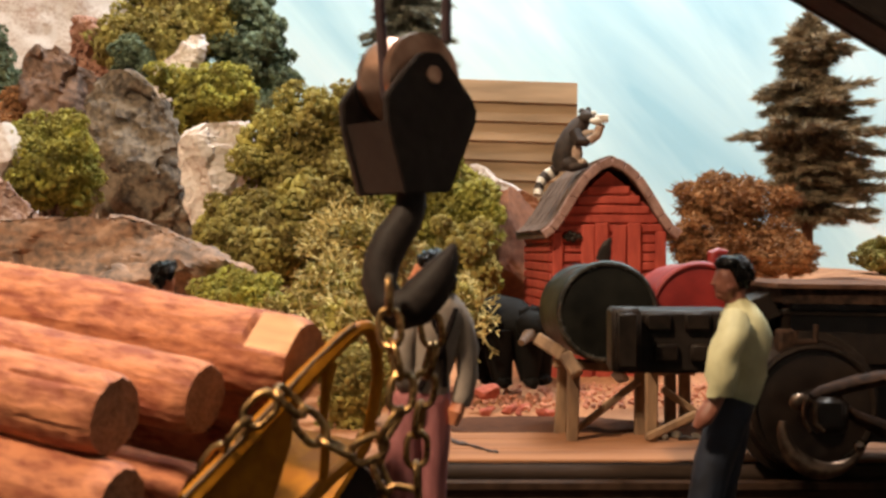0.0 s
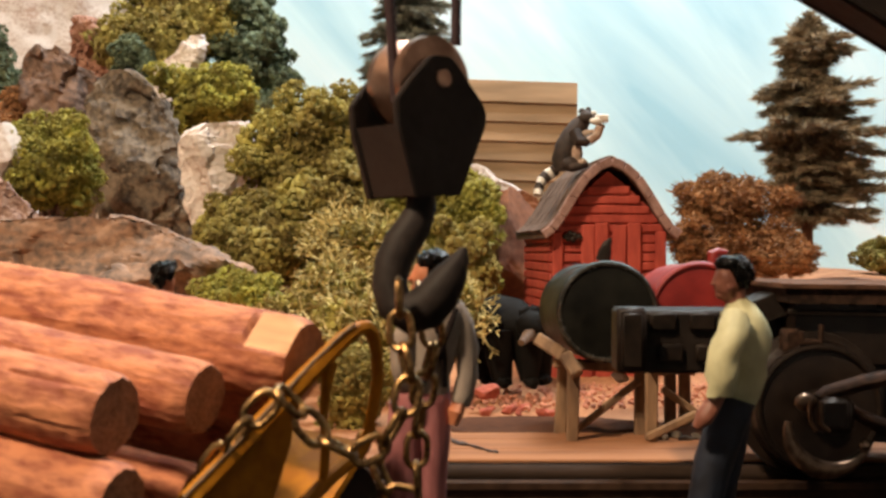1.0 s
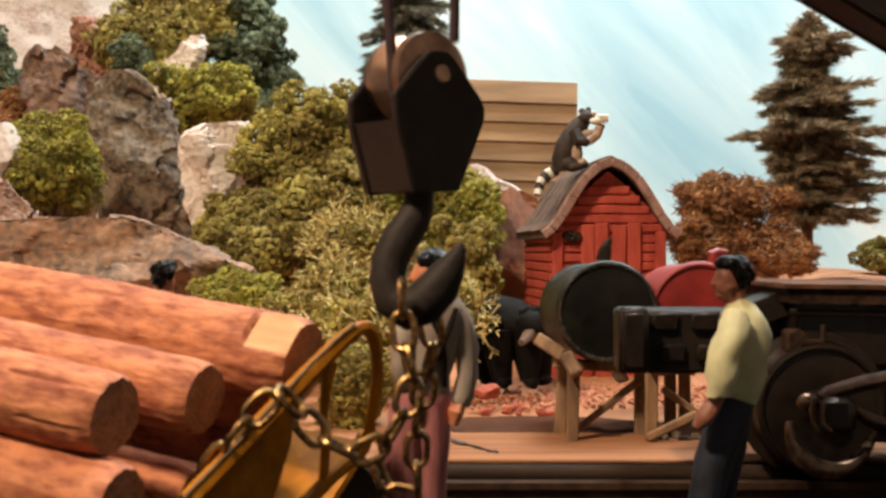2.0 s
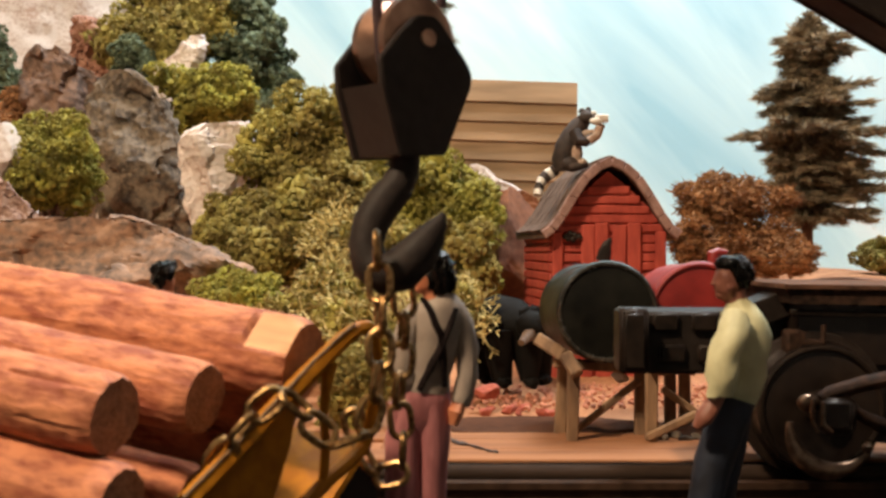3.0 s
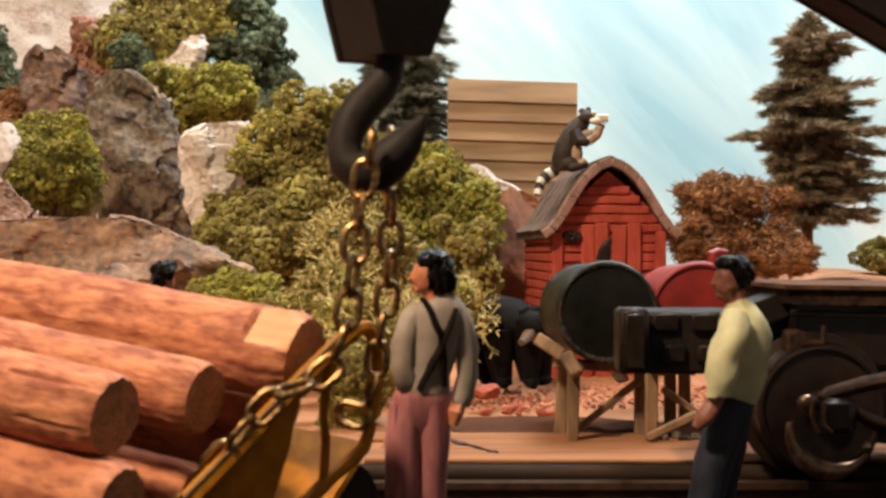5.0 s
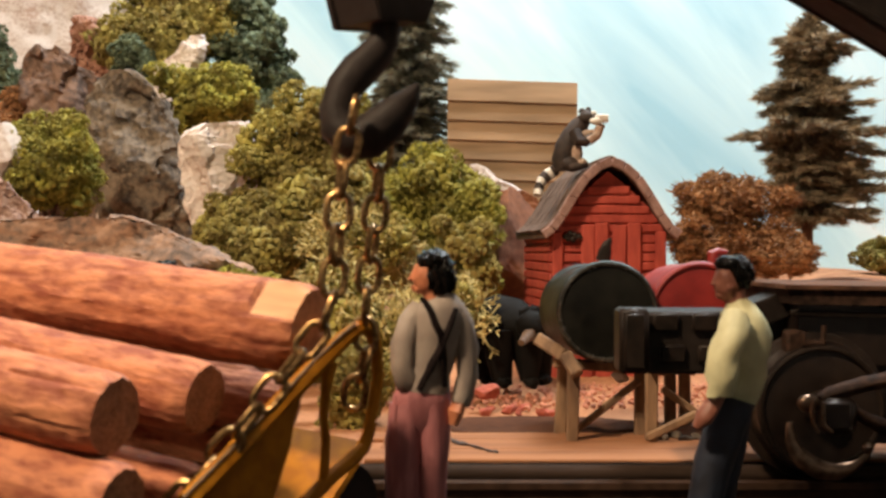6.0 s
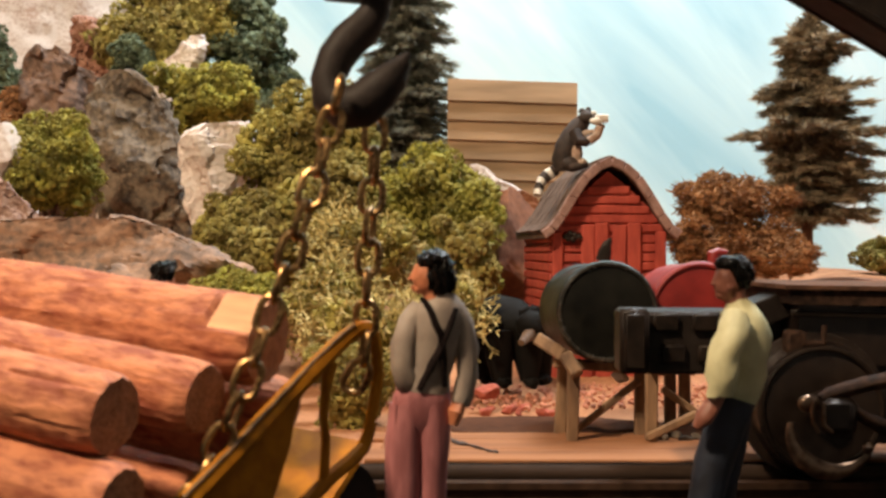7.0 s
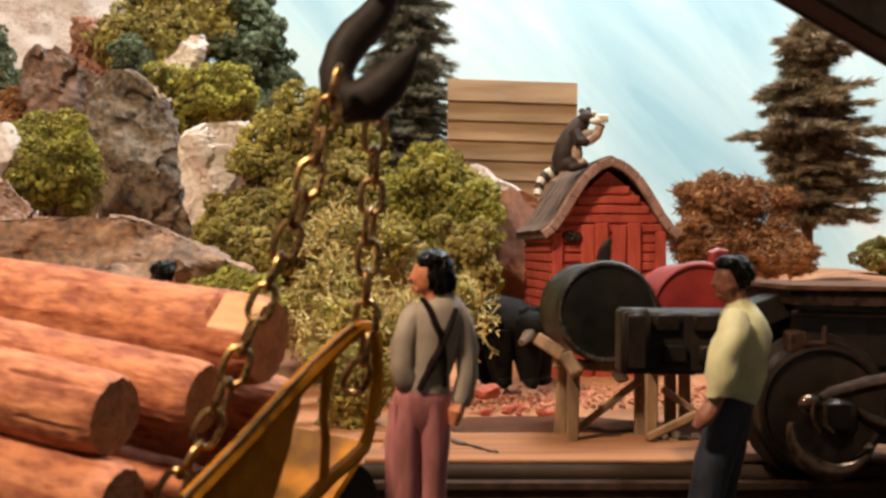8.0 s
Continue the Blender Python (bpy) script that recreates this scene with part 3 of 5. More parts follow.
def scrap():
    """One torn flake with a ragged outline."""
    bm = bmesh.new()
    rng = np.random.default_rng(77)
    far = [(1.3 + 0.72 * k, 204.0 - 1.35 * k + rng.uniform(-0.6, 0.6)) for k in range(11)]
    near = [(x + 0.1, y - 3.6 + 0.3 * k + rng.uniform(-0.9, 0.7)) for k, (x, y) in enumerate(far)]
    top = [[bm.verts.new((x, y, 8.25 + 0.3 * rng.random())) for x, y in row] for row in (far, near)]
    low = [[bm.verts.new((x, y, 8.05)) for x, y in row] for row in (far, near)]
    for k in range(10):
        for a, b in ((top[0], top[1]), (top[1], low[1]), (low[1], low[0]), (low[0], top[0])):
            bm.faces.new((a[k], a[k + 1], b[k + 1], b[k]))
    bmesh.ops.recalc_face_normals(bm, faces=bm.faces)
    thing("bark_scrap", (4, 190, 8.1), "dark splintered bark flake lying beside the crossing plank", "debris", bm, FUR, smooth=False)


scrap()


def table():
    root = thing("layout_table", (0, 290, -1000), "plain wooden table that carries the layout", "table")
    bm = bmesh.new()
    box(bm, (0, 295, -22), (880, 720, 36), 0, None, 3)
    part("tabletop", bm, BOARD, root)
    for x in (-400, 400):
        for y in (-30, 610):
            bm = bmesh.new()
            box(bm, (x, y, -520), (60, 60, 958), 0, None, 3)
            part("leg", bm, BOARD, root)


table()

# ---- rocks ----
boulder("cliff", (-172.7, 500.0, 128.4), (66, 40, 66), PALE_ROCK, "white and rust-stained rock cliff behind the bushes", 3, 6)
boulder("cliff", (-124.0, 500.0, 79.7), (56, 30, 66), PALE_ROCK, "lower pale rock cliff between boulders and bushes", 4, 6)
crag("pale_rock", 362.0, [(45.2, -74.6, -67.1), (53.6, -76.1, -64.2), (58.7, -77.6, -62.2), (65.4, -78.7, -58.3), (70.8, -78.8, -58.0), (75.1, -76.3, -58.3), (77.0, -72.6, -59.0)], 9, WHITE_ROCK, "white weathered rock between the bushes", 8, 0.5, 3)
crag("pale_rock", 436.0, [(88.8, -104.0, -87.8), (94.9, -104.9, -87.8), (101.9, -104.4, -88.9), (105.4, -103.6, -87.8), (108.2, -98.8, -85.8), (113.1, -92.7, -84.4), (116.3, -89.9, -85.4)], 8, WHITE_ROCK, "small white rock high on the slope", 9, 0.4, 4, 0.6)
boulder("pale_rock", (-123.2, 335.0, 61.9), (8, 9, 13), PALE_ROCK, "pinkish crumbled rock at the slope's foot", 10)
crag("grey_boulder", 385.0, [(34.8, -110.1, -78.3), (43.8, -110.1, -78.3), (54.5, -110.1, -81.0), (63.8, -109.7, -83.1), (74.1, -111.5, -83.8), (80.0, -112.1, -85.6), (87.5, -111.5, -89.4), (91.1, -110.1, -92.2), (94.9, -107.8, -97.2), (96.5, -105.1, -100.8)], 15, GREY_ROCK, "tall grey-brown boulder leaning on the slope", 12, 0.8, 9)
crag("grey_boulder", 400.0, [(47.6, -132.6, -109.4), (66.2, -132.6, -109.4), (79.2, -134.8, -109.4), (87.5, -137.2, -110.3), (94.0, -138.5, -111.8), (98.7, -138.3, -115.9), (102.6, -136.3, -122.6), (105.6, -132.6, -127.9)], 14, RED_ROCK, "reddish brown boulder beside the tall grey one", 14, 0.7)
crag("pink_bank", 322.0, [(34.2, -129.2, -100.8), (43.1, -129.2, -103.7), (48.4, -129.2, -107.0), (52.1, -129.2, -110.5), (55.8, -129.2, -114.5), (58.1, -126.2, -116.0)], 9, DUSTY, "pinkish crumbled bank at the boulder's back", 27, 0.9)
crag("rust_rock", 462.0, [(93.8, -140.3, -123.1), (104.6, -140.3, -123.1), (113.1, -141.1, -123.1), (118.5, -141.6, -125.7), (123.9, -141.6, -131.3), (128.2, -140.7, -136.0)], 9, RUST, "rust-stained rock on the cliff", 28, 1.3)
crag("tan_boulder", 295.0, [(4.5, -118.3, -43.0), (18.2, -118.3, -43.0), (30.6, -118.3, -43.6), (34.7, -118.3, -46.0), (38.1, -117.0, -51.9), (42.2, -115.6, -62.2), (44.5, -114.2, -67.4), (46.6, -110.1, -72.0), (47.7, -97.8, -77.9)], 20, TAN_ROCK, "low broad tan and grey boulder behind the logs", 19, 0.7, 9)
crag("earth_bank", 402.0, [(25.3, 7.7, 32.8), (42.1, 7.7, 32.8), (52.3, 8.2, 32.5), (57.0, 9.0, 31.0), (59.2, 10.1, 26.3)], 9, RED_EARTH, "brown earth ledge under the plank building", 29, 0.4, 5)
boulder("earth_bank", (19.4, 345.0, 33.8), (17, 16, 24), RED_EARTH, "red-brown earth bank behind the barn", 21, 5, 0.1)
crag("pale_rock", 420.0, [(38.2, 7.0, 34.3), (48.0, 7.0, 34.3), (57.7, 7.8, 31.4), (62.0, 8.6, 23.6), (65.9, 9.4, 17.2), (68.9, 10.1, 12.1)], 10, PALE_ROCK, "tan-white rock slope under the plank building", 23, 0.4, 5)
boulder("earth_bank", (128.0, 385.0, 25.9), (30, 20, 9.5), RED_EARTH, "low red-brown earth mound under the conifer", 24, 5, 0.1)

# ---- bushes and trees ----
foam_bush("foam_bush", (-111.5, 345.0, 60.4), (15, 12, 16), 16, 3000, 1.0, BRIGHT, "yellow-green foam bush growing before the grey boulder", 31)
foam_bush("foam_bush", (-102.4, 455.0, 122.6), (22, 16, 20), 16, 3000, 1.35, OLIVE, "olive foam bush on top of the cliff", 32)
foam_bush("foam_bush", (-80.7, 420.0, 90.9), (20, 12, 11), 12, 2000, 1.2, BRIGHT, "yellow-green foam bush above the white rock", 33)
foam_bush("foam_bush", (-35.9, 355.0, 63.2), (20, 15, 21), 22, 4200, 1.15, OLIVE, "large olive foam bush with rounded lobes", 34)
foam_bush("foam_bush", (-48.8, 340.0, 40.2), (15.5, 12, 16), 14, 2800, 1.05, OLIVE, "olive foam bush at the boulder's foot", 35)
foam_bush("foam_bush", (-25.5, 335.0, 46.4), (18, 12, 18), 14, 2800, 1.05, OLIVE, "olive foam bush rising behind the lichen", 43)
foam_bush("foam_bush", (-2.2, 335.0, 46.4), (17, 13, 20), 18, 3200, 1.05, BRIGHT, "green foam bush beside the earth bank", 36)
foam_bush("foam_bush", (5.4, 320.0, 35.2), (7.5, 8, 15), 10, 1500, 1.0, OLIVE, "narrow olive foam bush against the earth bank", 44)
foam_bush("foam_bush", (-46.8, 285.0, 27.6), (14, 8, 6), 10, 1200, 0.8, BRIGHT, "low green foam growth along the boulder", 37)
foam_bush("foam_bush", (-17.1, 225.0, 14.0), (7, 6, 9), 10, 1300, 0.75, OLIVE, "small green foam bush behind the yellow car", 38)
foam_bush("foam_bush", (144.1, 400.0, 36.5), (7, 6, 6), 8, 700, 0.8, OLIVE, "small round green bush far off", 39)
foam_tree((-77.7, 465.0, 84.5), [(92.0, -77.5, -60.4), (97.4, -82.9, -60.0), (106.1, -91.5, -60.0), (115.8, -93.3, -61.3), (125.5, -92.0, -62.6), (134.1, -88.7, -65.6), (141.7, -85.1, -68.9)], 465.0, 13, DEEP, "dark green dense conifer on the slope", 40)
foam_bush("foam_bush", (-156.5, 430.0, 104.1), (6, 6, 16), 8, 700, 1.1, DEEP, "dark green foam growth on the cliff", 41)
foam_bush("foam_bush", (-111.1, 440.0, 107.6), (7, 6, 8), 8, 700, 1.1, DEEP, "small dark green foam bush in the cliff's cleft", 42)
foam_bush("foam_bush", (-140.0, 400.0, 83.8), (5, 5, 9), 8, 600, 1.0, RUSSET, "rust-brown foam growth in the cliff's foot", 45)
foam_bush("foam_bush", (-63.5, 358.0, 46.8), (8, 8, 10), 10, 1200, 1.0, OLIVE, "small olive foam bush at the white rock's foot", 46)
lichen_bush((-18.0, 300.0, 41.0), (15, 9, 8), 190, 51)
lichen_bush((0.9, 262.0, 25.5), (6.5, 6, 8), 130, 52)
lichen_bush((-27.3, 275.0, 26.7), (12, 8, 9), 125, 53)
lichen_bush((-15.9, 255.0, 21.2), (12, 7, 11), 165, 54)
conifer("conifer", (-13.8, 480.0, 67.0), 110, cone_tiers((0, 0, 67), 112, 25, 24, 0.6), DARK_NEEDLE, "dark green conifer behind the bushes", 61, 15, 210, 0.22, 2.2, 3.6, 0.34)
conifer("conifer", (111.8, 374.0, 36.4), 77, [(109.6, 2.1, 4.3), (104.8, 8.7, 13.5), (102.0, 9.5, 14.8), (99.2, 8.3, 12.2), (95.4, 6.6, 10.4), (90.9, 14.8, 12.5), (87.9, 14.9, 19.4), (85.0, 12.2, 20.8), (81.3, 8.3, 13.0), (78.0, 22.2, 22.2), (75.2, 20.8, 24.0), (72.1, 19.4, 23.4), (68.0, 13.5, 24.3), (64.5, 11.1, 26.0), (61.0, 9.5, 26.9), (57.2, 8.3, 24.3), (53.0, 7.3, 20.8), (48.9, 5.2, 18.8)], NEEDLE, "tall brownish conifer with layered boughs and a bare trunk", 62, 13, 300, 0.06, 1.9, 3.6, 0.30, 0.17)


def russet_tree():
    rng = np.random.default_rng(71)
    blobs = lobes((83.0, 352.0, 55.2), (14, 10, 6.5), 14, rng, 0.8, 0.36) + lobes((74.5, 348.0, 40.2), (10, 9, 6), 10, rng, 0.75, 0.4) + lobes((90.9, 346.0, 38.9), (13, 9, 7.5), 14, rng, 0.75, 0.4)
    base = (85.0, 348.0, 27.2)
    root = thing("russet_tree", base, "rust-brown bushy tree in two tiers", "tree")
    small = tufts(blobs, 2.4, rng)
    bm = sprays(on_blobs(small, 21000, rng, 0.5), 2.1, 0.30, rng, 0.55)
    part("crown", bm, RUSSET, root, smooth=False)
    bm = bmesh.new()
    tube(bm, [base, (83.4, 348.0, 46.6), (82.2, 350.0, 56.4)], [1.6, 1.0, 0.4], 8)
    part("trunk", bm, BARK, root)


russet_tree()


# ---- buildings ----
def plank_building():
    d = 440
    x0, x1, z0, z1 = 1.63, 48.62, 44.0, 60.46 + 40
    root = thing("plank_building", (x0, d, z0), "weathered tan clapboard building on the slope", "building")
    bm = bmesh.new()
    box(bm, ((x0 + x1) / 2, d + 16, (z0 + z1) / 2), (x1 - x0 - 1, 28, z1 - z0 - 0.6))
    part("wall", bm, BOARD, root, smooth=False)
    n = 8
    for k in range(n):
        bm = bmesh.new()
        z = z0 + (z1 - z0) * (k + 0.5) / n
        box(bm, ((x0 + x1) / 2, d + 1.0, z), (x1 - x0, 1.4, (z1 - z0) / n + 1.0), 0, Matrix.Rotation(radians(-11), 4, "X") @ Matrix.Rotation(radians(2.0), 4, "Y"), 0.15)
        part("clapboard", bm, BOARD, root, smooth=False)


plank_building()


def barn():
    d, cx = 290.0, 39.4
    o = Vector((cx, d, 7))
    root = thing("barn", o, "small red barn shed with a curved brown shingle roof", "barn")
    turn = Matrix.Translation(o) @ Matrix.Rotation(radians(4), 4, "Z")
    half, eave, top, deep = 13.6, 38.0, 51.6, 44.0
    rng = np.random.default_rng(5)

    def put(name, bm, material, label="", smooth=False, parent=root):
        bmesh.ops.transform(bm, matrix=turn, verts=bm.verts)
        return part(name, bm, material, parent, label, smooth)

    def gable(z):
        return half if z < eave else half * (1 - ((z - eave) / (top - eave)) ** 1.25)

    right = [(gable(z), z) for z in (0, eave, eave + 4, eave + 8, eave + 11)] + [(0, top)]
    bm = bmesh.new()
    slab(bm, right + [(-x, z) for x, z in right[-2::-1]], 0, deep)
    put("wall", bm, BARN_RED)
    curve = [(16.2, 37.0), (14.0, 38.6), (11.8, 41.6), (9.2, 46.0), (6.2, 50.4), (3.0, 53.2), (0, 54.4)]
    line = [(-x, z) for x, z in curve] + [(x, z) for x, z in curve[-2::-1]]
    bm = bmesh.new()
    slab(bm, line + [(x * 0.97, z - 1.5) for x, z in line[::-1]], -3.6, deep + 3)
    put("roof", bm, SHINGLE)
    bm = bmesh.new()
    for a, b in zip(line, line[1:]):
        bar(bm, (a[0], -3.8, a[1] - 0.7), (b[0], -3.8, b[1] - 0.7), 2.2, 1.4, 0, 0.25)
    put("roof_edge", bm, BARN_TRIM, "pinkish brown worn roof edge")
    rows = 11
    for k in range(rows):
        for i in range(len(line) - 1):
            a, b = Vector((line[i][0], 0, line[i][1])), Vector((line[i + 1][0], 0, line[i + 1][1]))
            t = (b - a).normalized()
            n = Vector((-t.z, 0, t.x)) * (0.35 + 0.25 * rng.random())
            y = Vector((0, -1 + 4.2 * k + 1.4 * (i % 2) + 0.5 * rng.random(), 0))
            bm = bmesh.new()
            bar(bm, a + n + y - t * 0.2, b + n + y + t * 0.3, 0.6, 3.9, 0, 0.15)
            put("shingle", bm, SHINGLE)
    z = 1.0
    while z < 49:
        w = gable(z) - 0.4
        bm = bmesh.new()
        box(bm, (0, -0.3, z), (2 * w, 1.1, 2.0), 0, Matrix.Rotation(radians(rng.normal(0, 0.8)), 4, "Y"), 0.3)
        put("siding_board", bm, BARN_RED)
        bm = bmesh.new()
        if z < eave:
            box(bm, (-half - 0.1, deep / 2, z), (1.0, deep, 2.0), 0, Matrix.Rotation(radians(rng.normal(0, 0.5)), 4, "X"), 0.3)
            put("siding_board", bm, BARN_RED)
        z += 2.3
    for k, x in enumerate((-5.3, -1.6, 2.2, 6.0)):
        bm = bmesh.new()
        box(bm, (x, -1.2, 19.4), (3.3, 1.3, 38.8 + 0.9 * (k % 2)), 0, Matrix.Rotation(radians(rng.normal(0, 0.8)), 4, "Y"), 0.35)
        put("door_board", bm, BARN_RED)
    for s in (-1, 1):
        bm = bmesh.new()
        box(bm, (s * 12.4, -0.9, 18.6), (2.5, 1.7, 37.2), 0, None, 0.3)
        put("corner_post", bm, BARN_RED)
    bm = bmesh.new()
    for p in ((-1.7, 0), (-0.6, 0.6), (0.5, 0.2), (1.5, -0.2), (0.1, -0.7), (-1.2, -0.5)):
        ball(bm, (-8.9 + p[0], -2.0, 36.0 + p[1]), (0.8, 0.5, 0.8), sub=2)
    put("latch", bm, IRON, "dark iron latch", True)


barn()


def raccoon():
    """A painted raccoon figure that sits on the barn roof and eats."""
    bm = bmesh.new()
    tube(bm, [(29.0, 292.0, 58.8), (28.9, 292.0, 61.1), (29.7, 292.0, 64.3), (31.2, 292.0, 67.2), (32.8, 292.0, 69.7), (33.9, 292.0, 71.0)], [2.2, 2.9, 3.0, 2.7, 2.2, 1.7], 14, 0)
    ball(bm, (34.3, 291.0, 71.5), (2.0, 2.0, 1.75), 0)
    for ear in ((33.3, 292.0, 73.1), (34.7, 291.0, 73.1)):
        ball(bm, ear, (0.7, 0.5, 0.8), 0, 2)
    ball(bm, (35.9, 290.0, 72.4), (0.95, 0.9, 0.5), 1, 2)
    ball(bm, (36.4, 288.6, 70.3), (1.5, 1.0, 0.9), 1, 3)
    ball(bm, (35.5, 289.6, 71.5), (1.2, 0.8, 0.55), 0, 2)
    tube(bm, [(35.8, 290.0, 71.0), (37.3, 289.0, 70.9), (39.2, 289.0, 70.9)], [0.9, 1.25, 0.9], 10, 1)
    tube(bm, [(31.4, 289.0, 68.0), (32.1, 288.0, 65.5), (33.7, 288.0, 65.3), (35.6, 288.0, 66.9)], [1.5, 1.5, 1.3, 1.0], 10, 0)
    tube(bm, [(34.4, 287.6, 65.5), (36.4, 288.0, 66.9), (37.3, 288.0, 69.0)], [1.2, 1.15, 0.9], 10, 2)
    tube(bm, [(33.2, 291.0, 67.2), (36.5, 291.0, 67.7), (38.0, 290.0, 69.8)], [1.3, 1.2, 0.8], 10, 2)
    ball(bm, (31.9, 290.0, 62.8), (1.4, 1.6, 2.6), 2)
    ball(bm, (30.1, 289.4, 60.3), (2.0, 1.6, 1.7), 0)
    tube(bm, [(30.3, 289.0, 59.5), (32.4, 288.0, 59.7), (34.2, 288.0, 60.1)], [1.4, 1.1, 0.7], 10, 0)
    ball(bm, (32.9, 288.0, 60.6), (1.2, 1.0, 0.8), 2, 2)
    tail = [(27.3, 293.0, 59.2), (26.1, 293.0, 58.5), (25.0, 292.6, 57.7), (24.0, 292.3, 56.7), (23.3, 292.0, 55.5), (22.9, 291.6, 54.2), (22.6, 291.0, 52.8)]
    for i in range(6):
        tube(bm, [tail[i], tail[i + 1]], [1.5 - 0.08 * i, 1.45 - 0.08 * i], 10, 0 if i % 2 == 0 else 1)
    for v in bm.verts:
        v.co += Vector((noise.noise(v.co * 1.1), 0, noise.noise(v.co * 1.1 + Vector((0, 9, 0))))) * 0.28
    thing("raccoon_figure", (30.0, 292.0, 58.8), "painted raccoon figure with ringed tail on the barn roof", "figurine", bm, [FUR, WHITE, CREAM])


raccoon()


# ---- drums on the trestle ----
def drum(a, b, r, paint, label):
    a, b = Vector(a), Vector(b)
    root = thing("drum", (a + b) / 2, label, "drum", group="drums on the trestle")
    t = (b - a).normalized()
    bm = bmesh.new()
    L = (b - a).length
    ts = [(0.03, 0.86), (0, 0.90), (-0.012, 0.95), (0.0, 1.0), (0.03, 1.03), (0.07, 1.03), (0.09, 1.005), (0.5, 1.0), (0.91, 1.005), (0.93, 1.03), (0.97, 1.03), (1.0, 1.0), (1.0, 0.9)]
    tube(bm, [a + t * L * k for k, _ in ts], [r * q for _, q in ts], 48, 0)
    part("shell", bm, paint, root)
    bm = bmesh.new()
    rim = [a - t * 0.1 + (t.orthogonal().normalized() * math.cos(k) + t.cross(t.orthogonal().normalized()) * math.sin(k)) * r * 0.95 for k in [2 * math.pi * i / 48 for i in range(49)]]
    tube(bm, rim, 0.42, 8, caps=False)
    part("rim", bm, DRUM_RIM if paint is BLACK_DRUM else paint, root, "shiny rim")
    bm = bmesh.new()
    tube(bm, [a + t * 0.45, a + t * 1.0], [r * 0.85, r * 0.87], 48)
    part("lid", bm, paint, root)
    return root


drum((27.5, 203.0, 29.5), (26.6, 229.0, 28.6), 8.4, BLACK_DRUM, "black-green steel drum lying on the trestle")
red_drum = drum((43.8, 207.0, 29.3), (44.5, 233.0, 28.4), 8.4, RED_DRUM, "red steel drum lying on the trestle")
bm = bmesh.new()
tube(bm, [(50.2, 226.0, 37.4), (50.2, 226.0, 39.1), (51.0, 226.0, 39.4), (52.7, 226.0, 39.2)], [1.1, 1.2, 0.9, 0.6], 10)
part("cap", bm, RED_DRUM, red_drum)
bm = bmesh.new()
tube(bm, [(29.1, 222.0, 37.8), (29.5, 222.0, 39.5), (29.9, 222.0, 40.9), (30.7, 222.0, 42.0)], [1.3, 1.2, 0.8, 0.2], 8, 0, 0.6)
thing("funnel_spout", (29.1, 222.0, 37.8), "small dark curved spout on the drum", "spout", bm, IRON)


def trestle():
    root = thing("trestle", (30.1, 205.0, 7.7), "weathered timber trestle stand under the drums", "trestle")

    def timber(a, b, w=1.9, dd=1.9, name="timber"):
        bm = bmesh.new()
        bar(bm, a, b, w, dd, 0, 0.25)
        bmesh.ops.subdivide_edges(bm, edges=bm.edges[:], cuts=3, use_grid_fill=True)
        for v in bm.verts:
            v.co += Vector((noise.noise(v.co * 0.7), noise.noise(v.co * 0.7 + Vector((7, 0, 0))), 0)) * 0.1
        part(name, bm, TRESTLE, root, smooth=False)

    for u, v in (((21.6, 203.0, 7.9), (21.8, 203.0, 20.5)), ((20.3, 212.0, 7.4), (21.0, 212.0, 19.4)), ((34.7, 203.0, 8.1), (34.8, 203.0, 20.5)), ((34.0, 210.0, 7.3), (34.1, 210.0, 19.6)),
                 ((41.4, 222.0, 7.9), (41.4, 222.0, 17.4)), ((44.5, 224.0, 7.7), (44.4, 224.0, 17.2)), ((22.3, 228.0, 7.8), (22.9, 228.0, 17.3))):
        timber(u, v, 2.0, 2.0, "leg")
    timber((16.4, 208.0, 24.6), (20.5, 203.0, 22.0), 2.2, 2.2, "saddle")
    timber((20.3, 202.0, 22.5), (22.1, 200.0, 19.3), 2.2, 2.2, "saddle")
    timber((18.6, 206.0, 20.8), (37.9, 206.0, 19.4), 1.7, 2.0, "beam")
    timber((21.1, 226.0, 18.9), (46.8, 226.0, 17.4), 1.7, 2.0, "beam")
    timber((37.9, 226.0, 18.1), (34.9, 200.0, 20.6), 1.8, 2.0, "rail")
    timber((23.1, 206.0, 9.8), (33.6, 208.0, 17.6), 1.2, 1.0, "brace")
    timber((33.6, 201.0, 8.8), (42.0, 201.0, 12.8), 1.4, 1.1, "brace")
    timber((37.1, 206.0, 16.4), (42.7, 206.0, 12.4), 1.3, 1.0, "brace")


trestle()


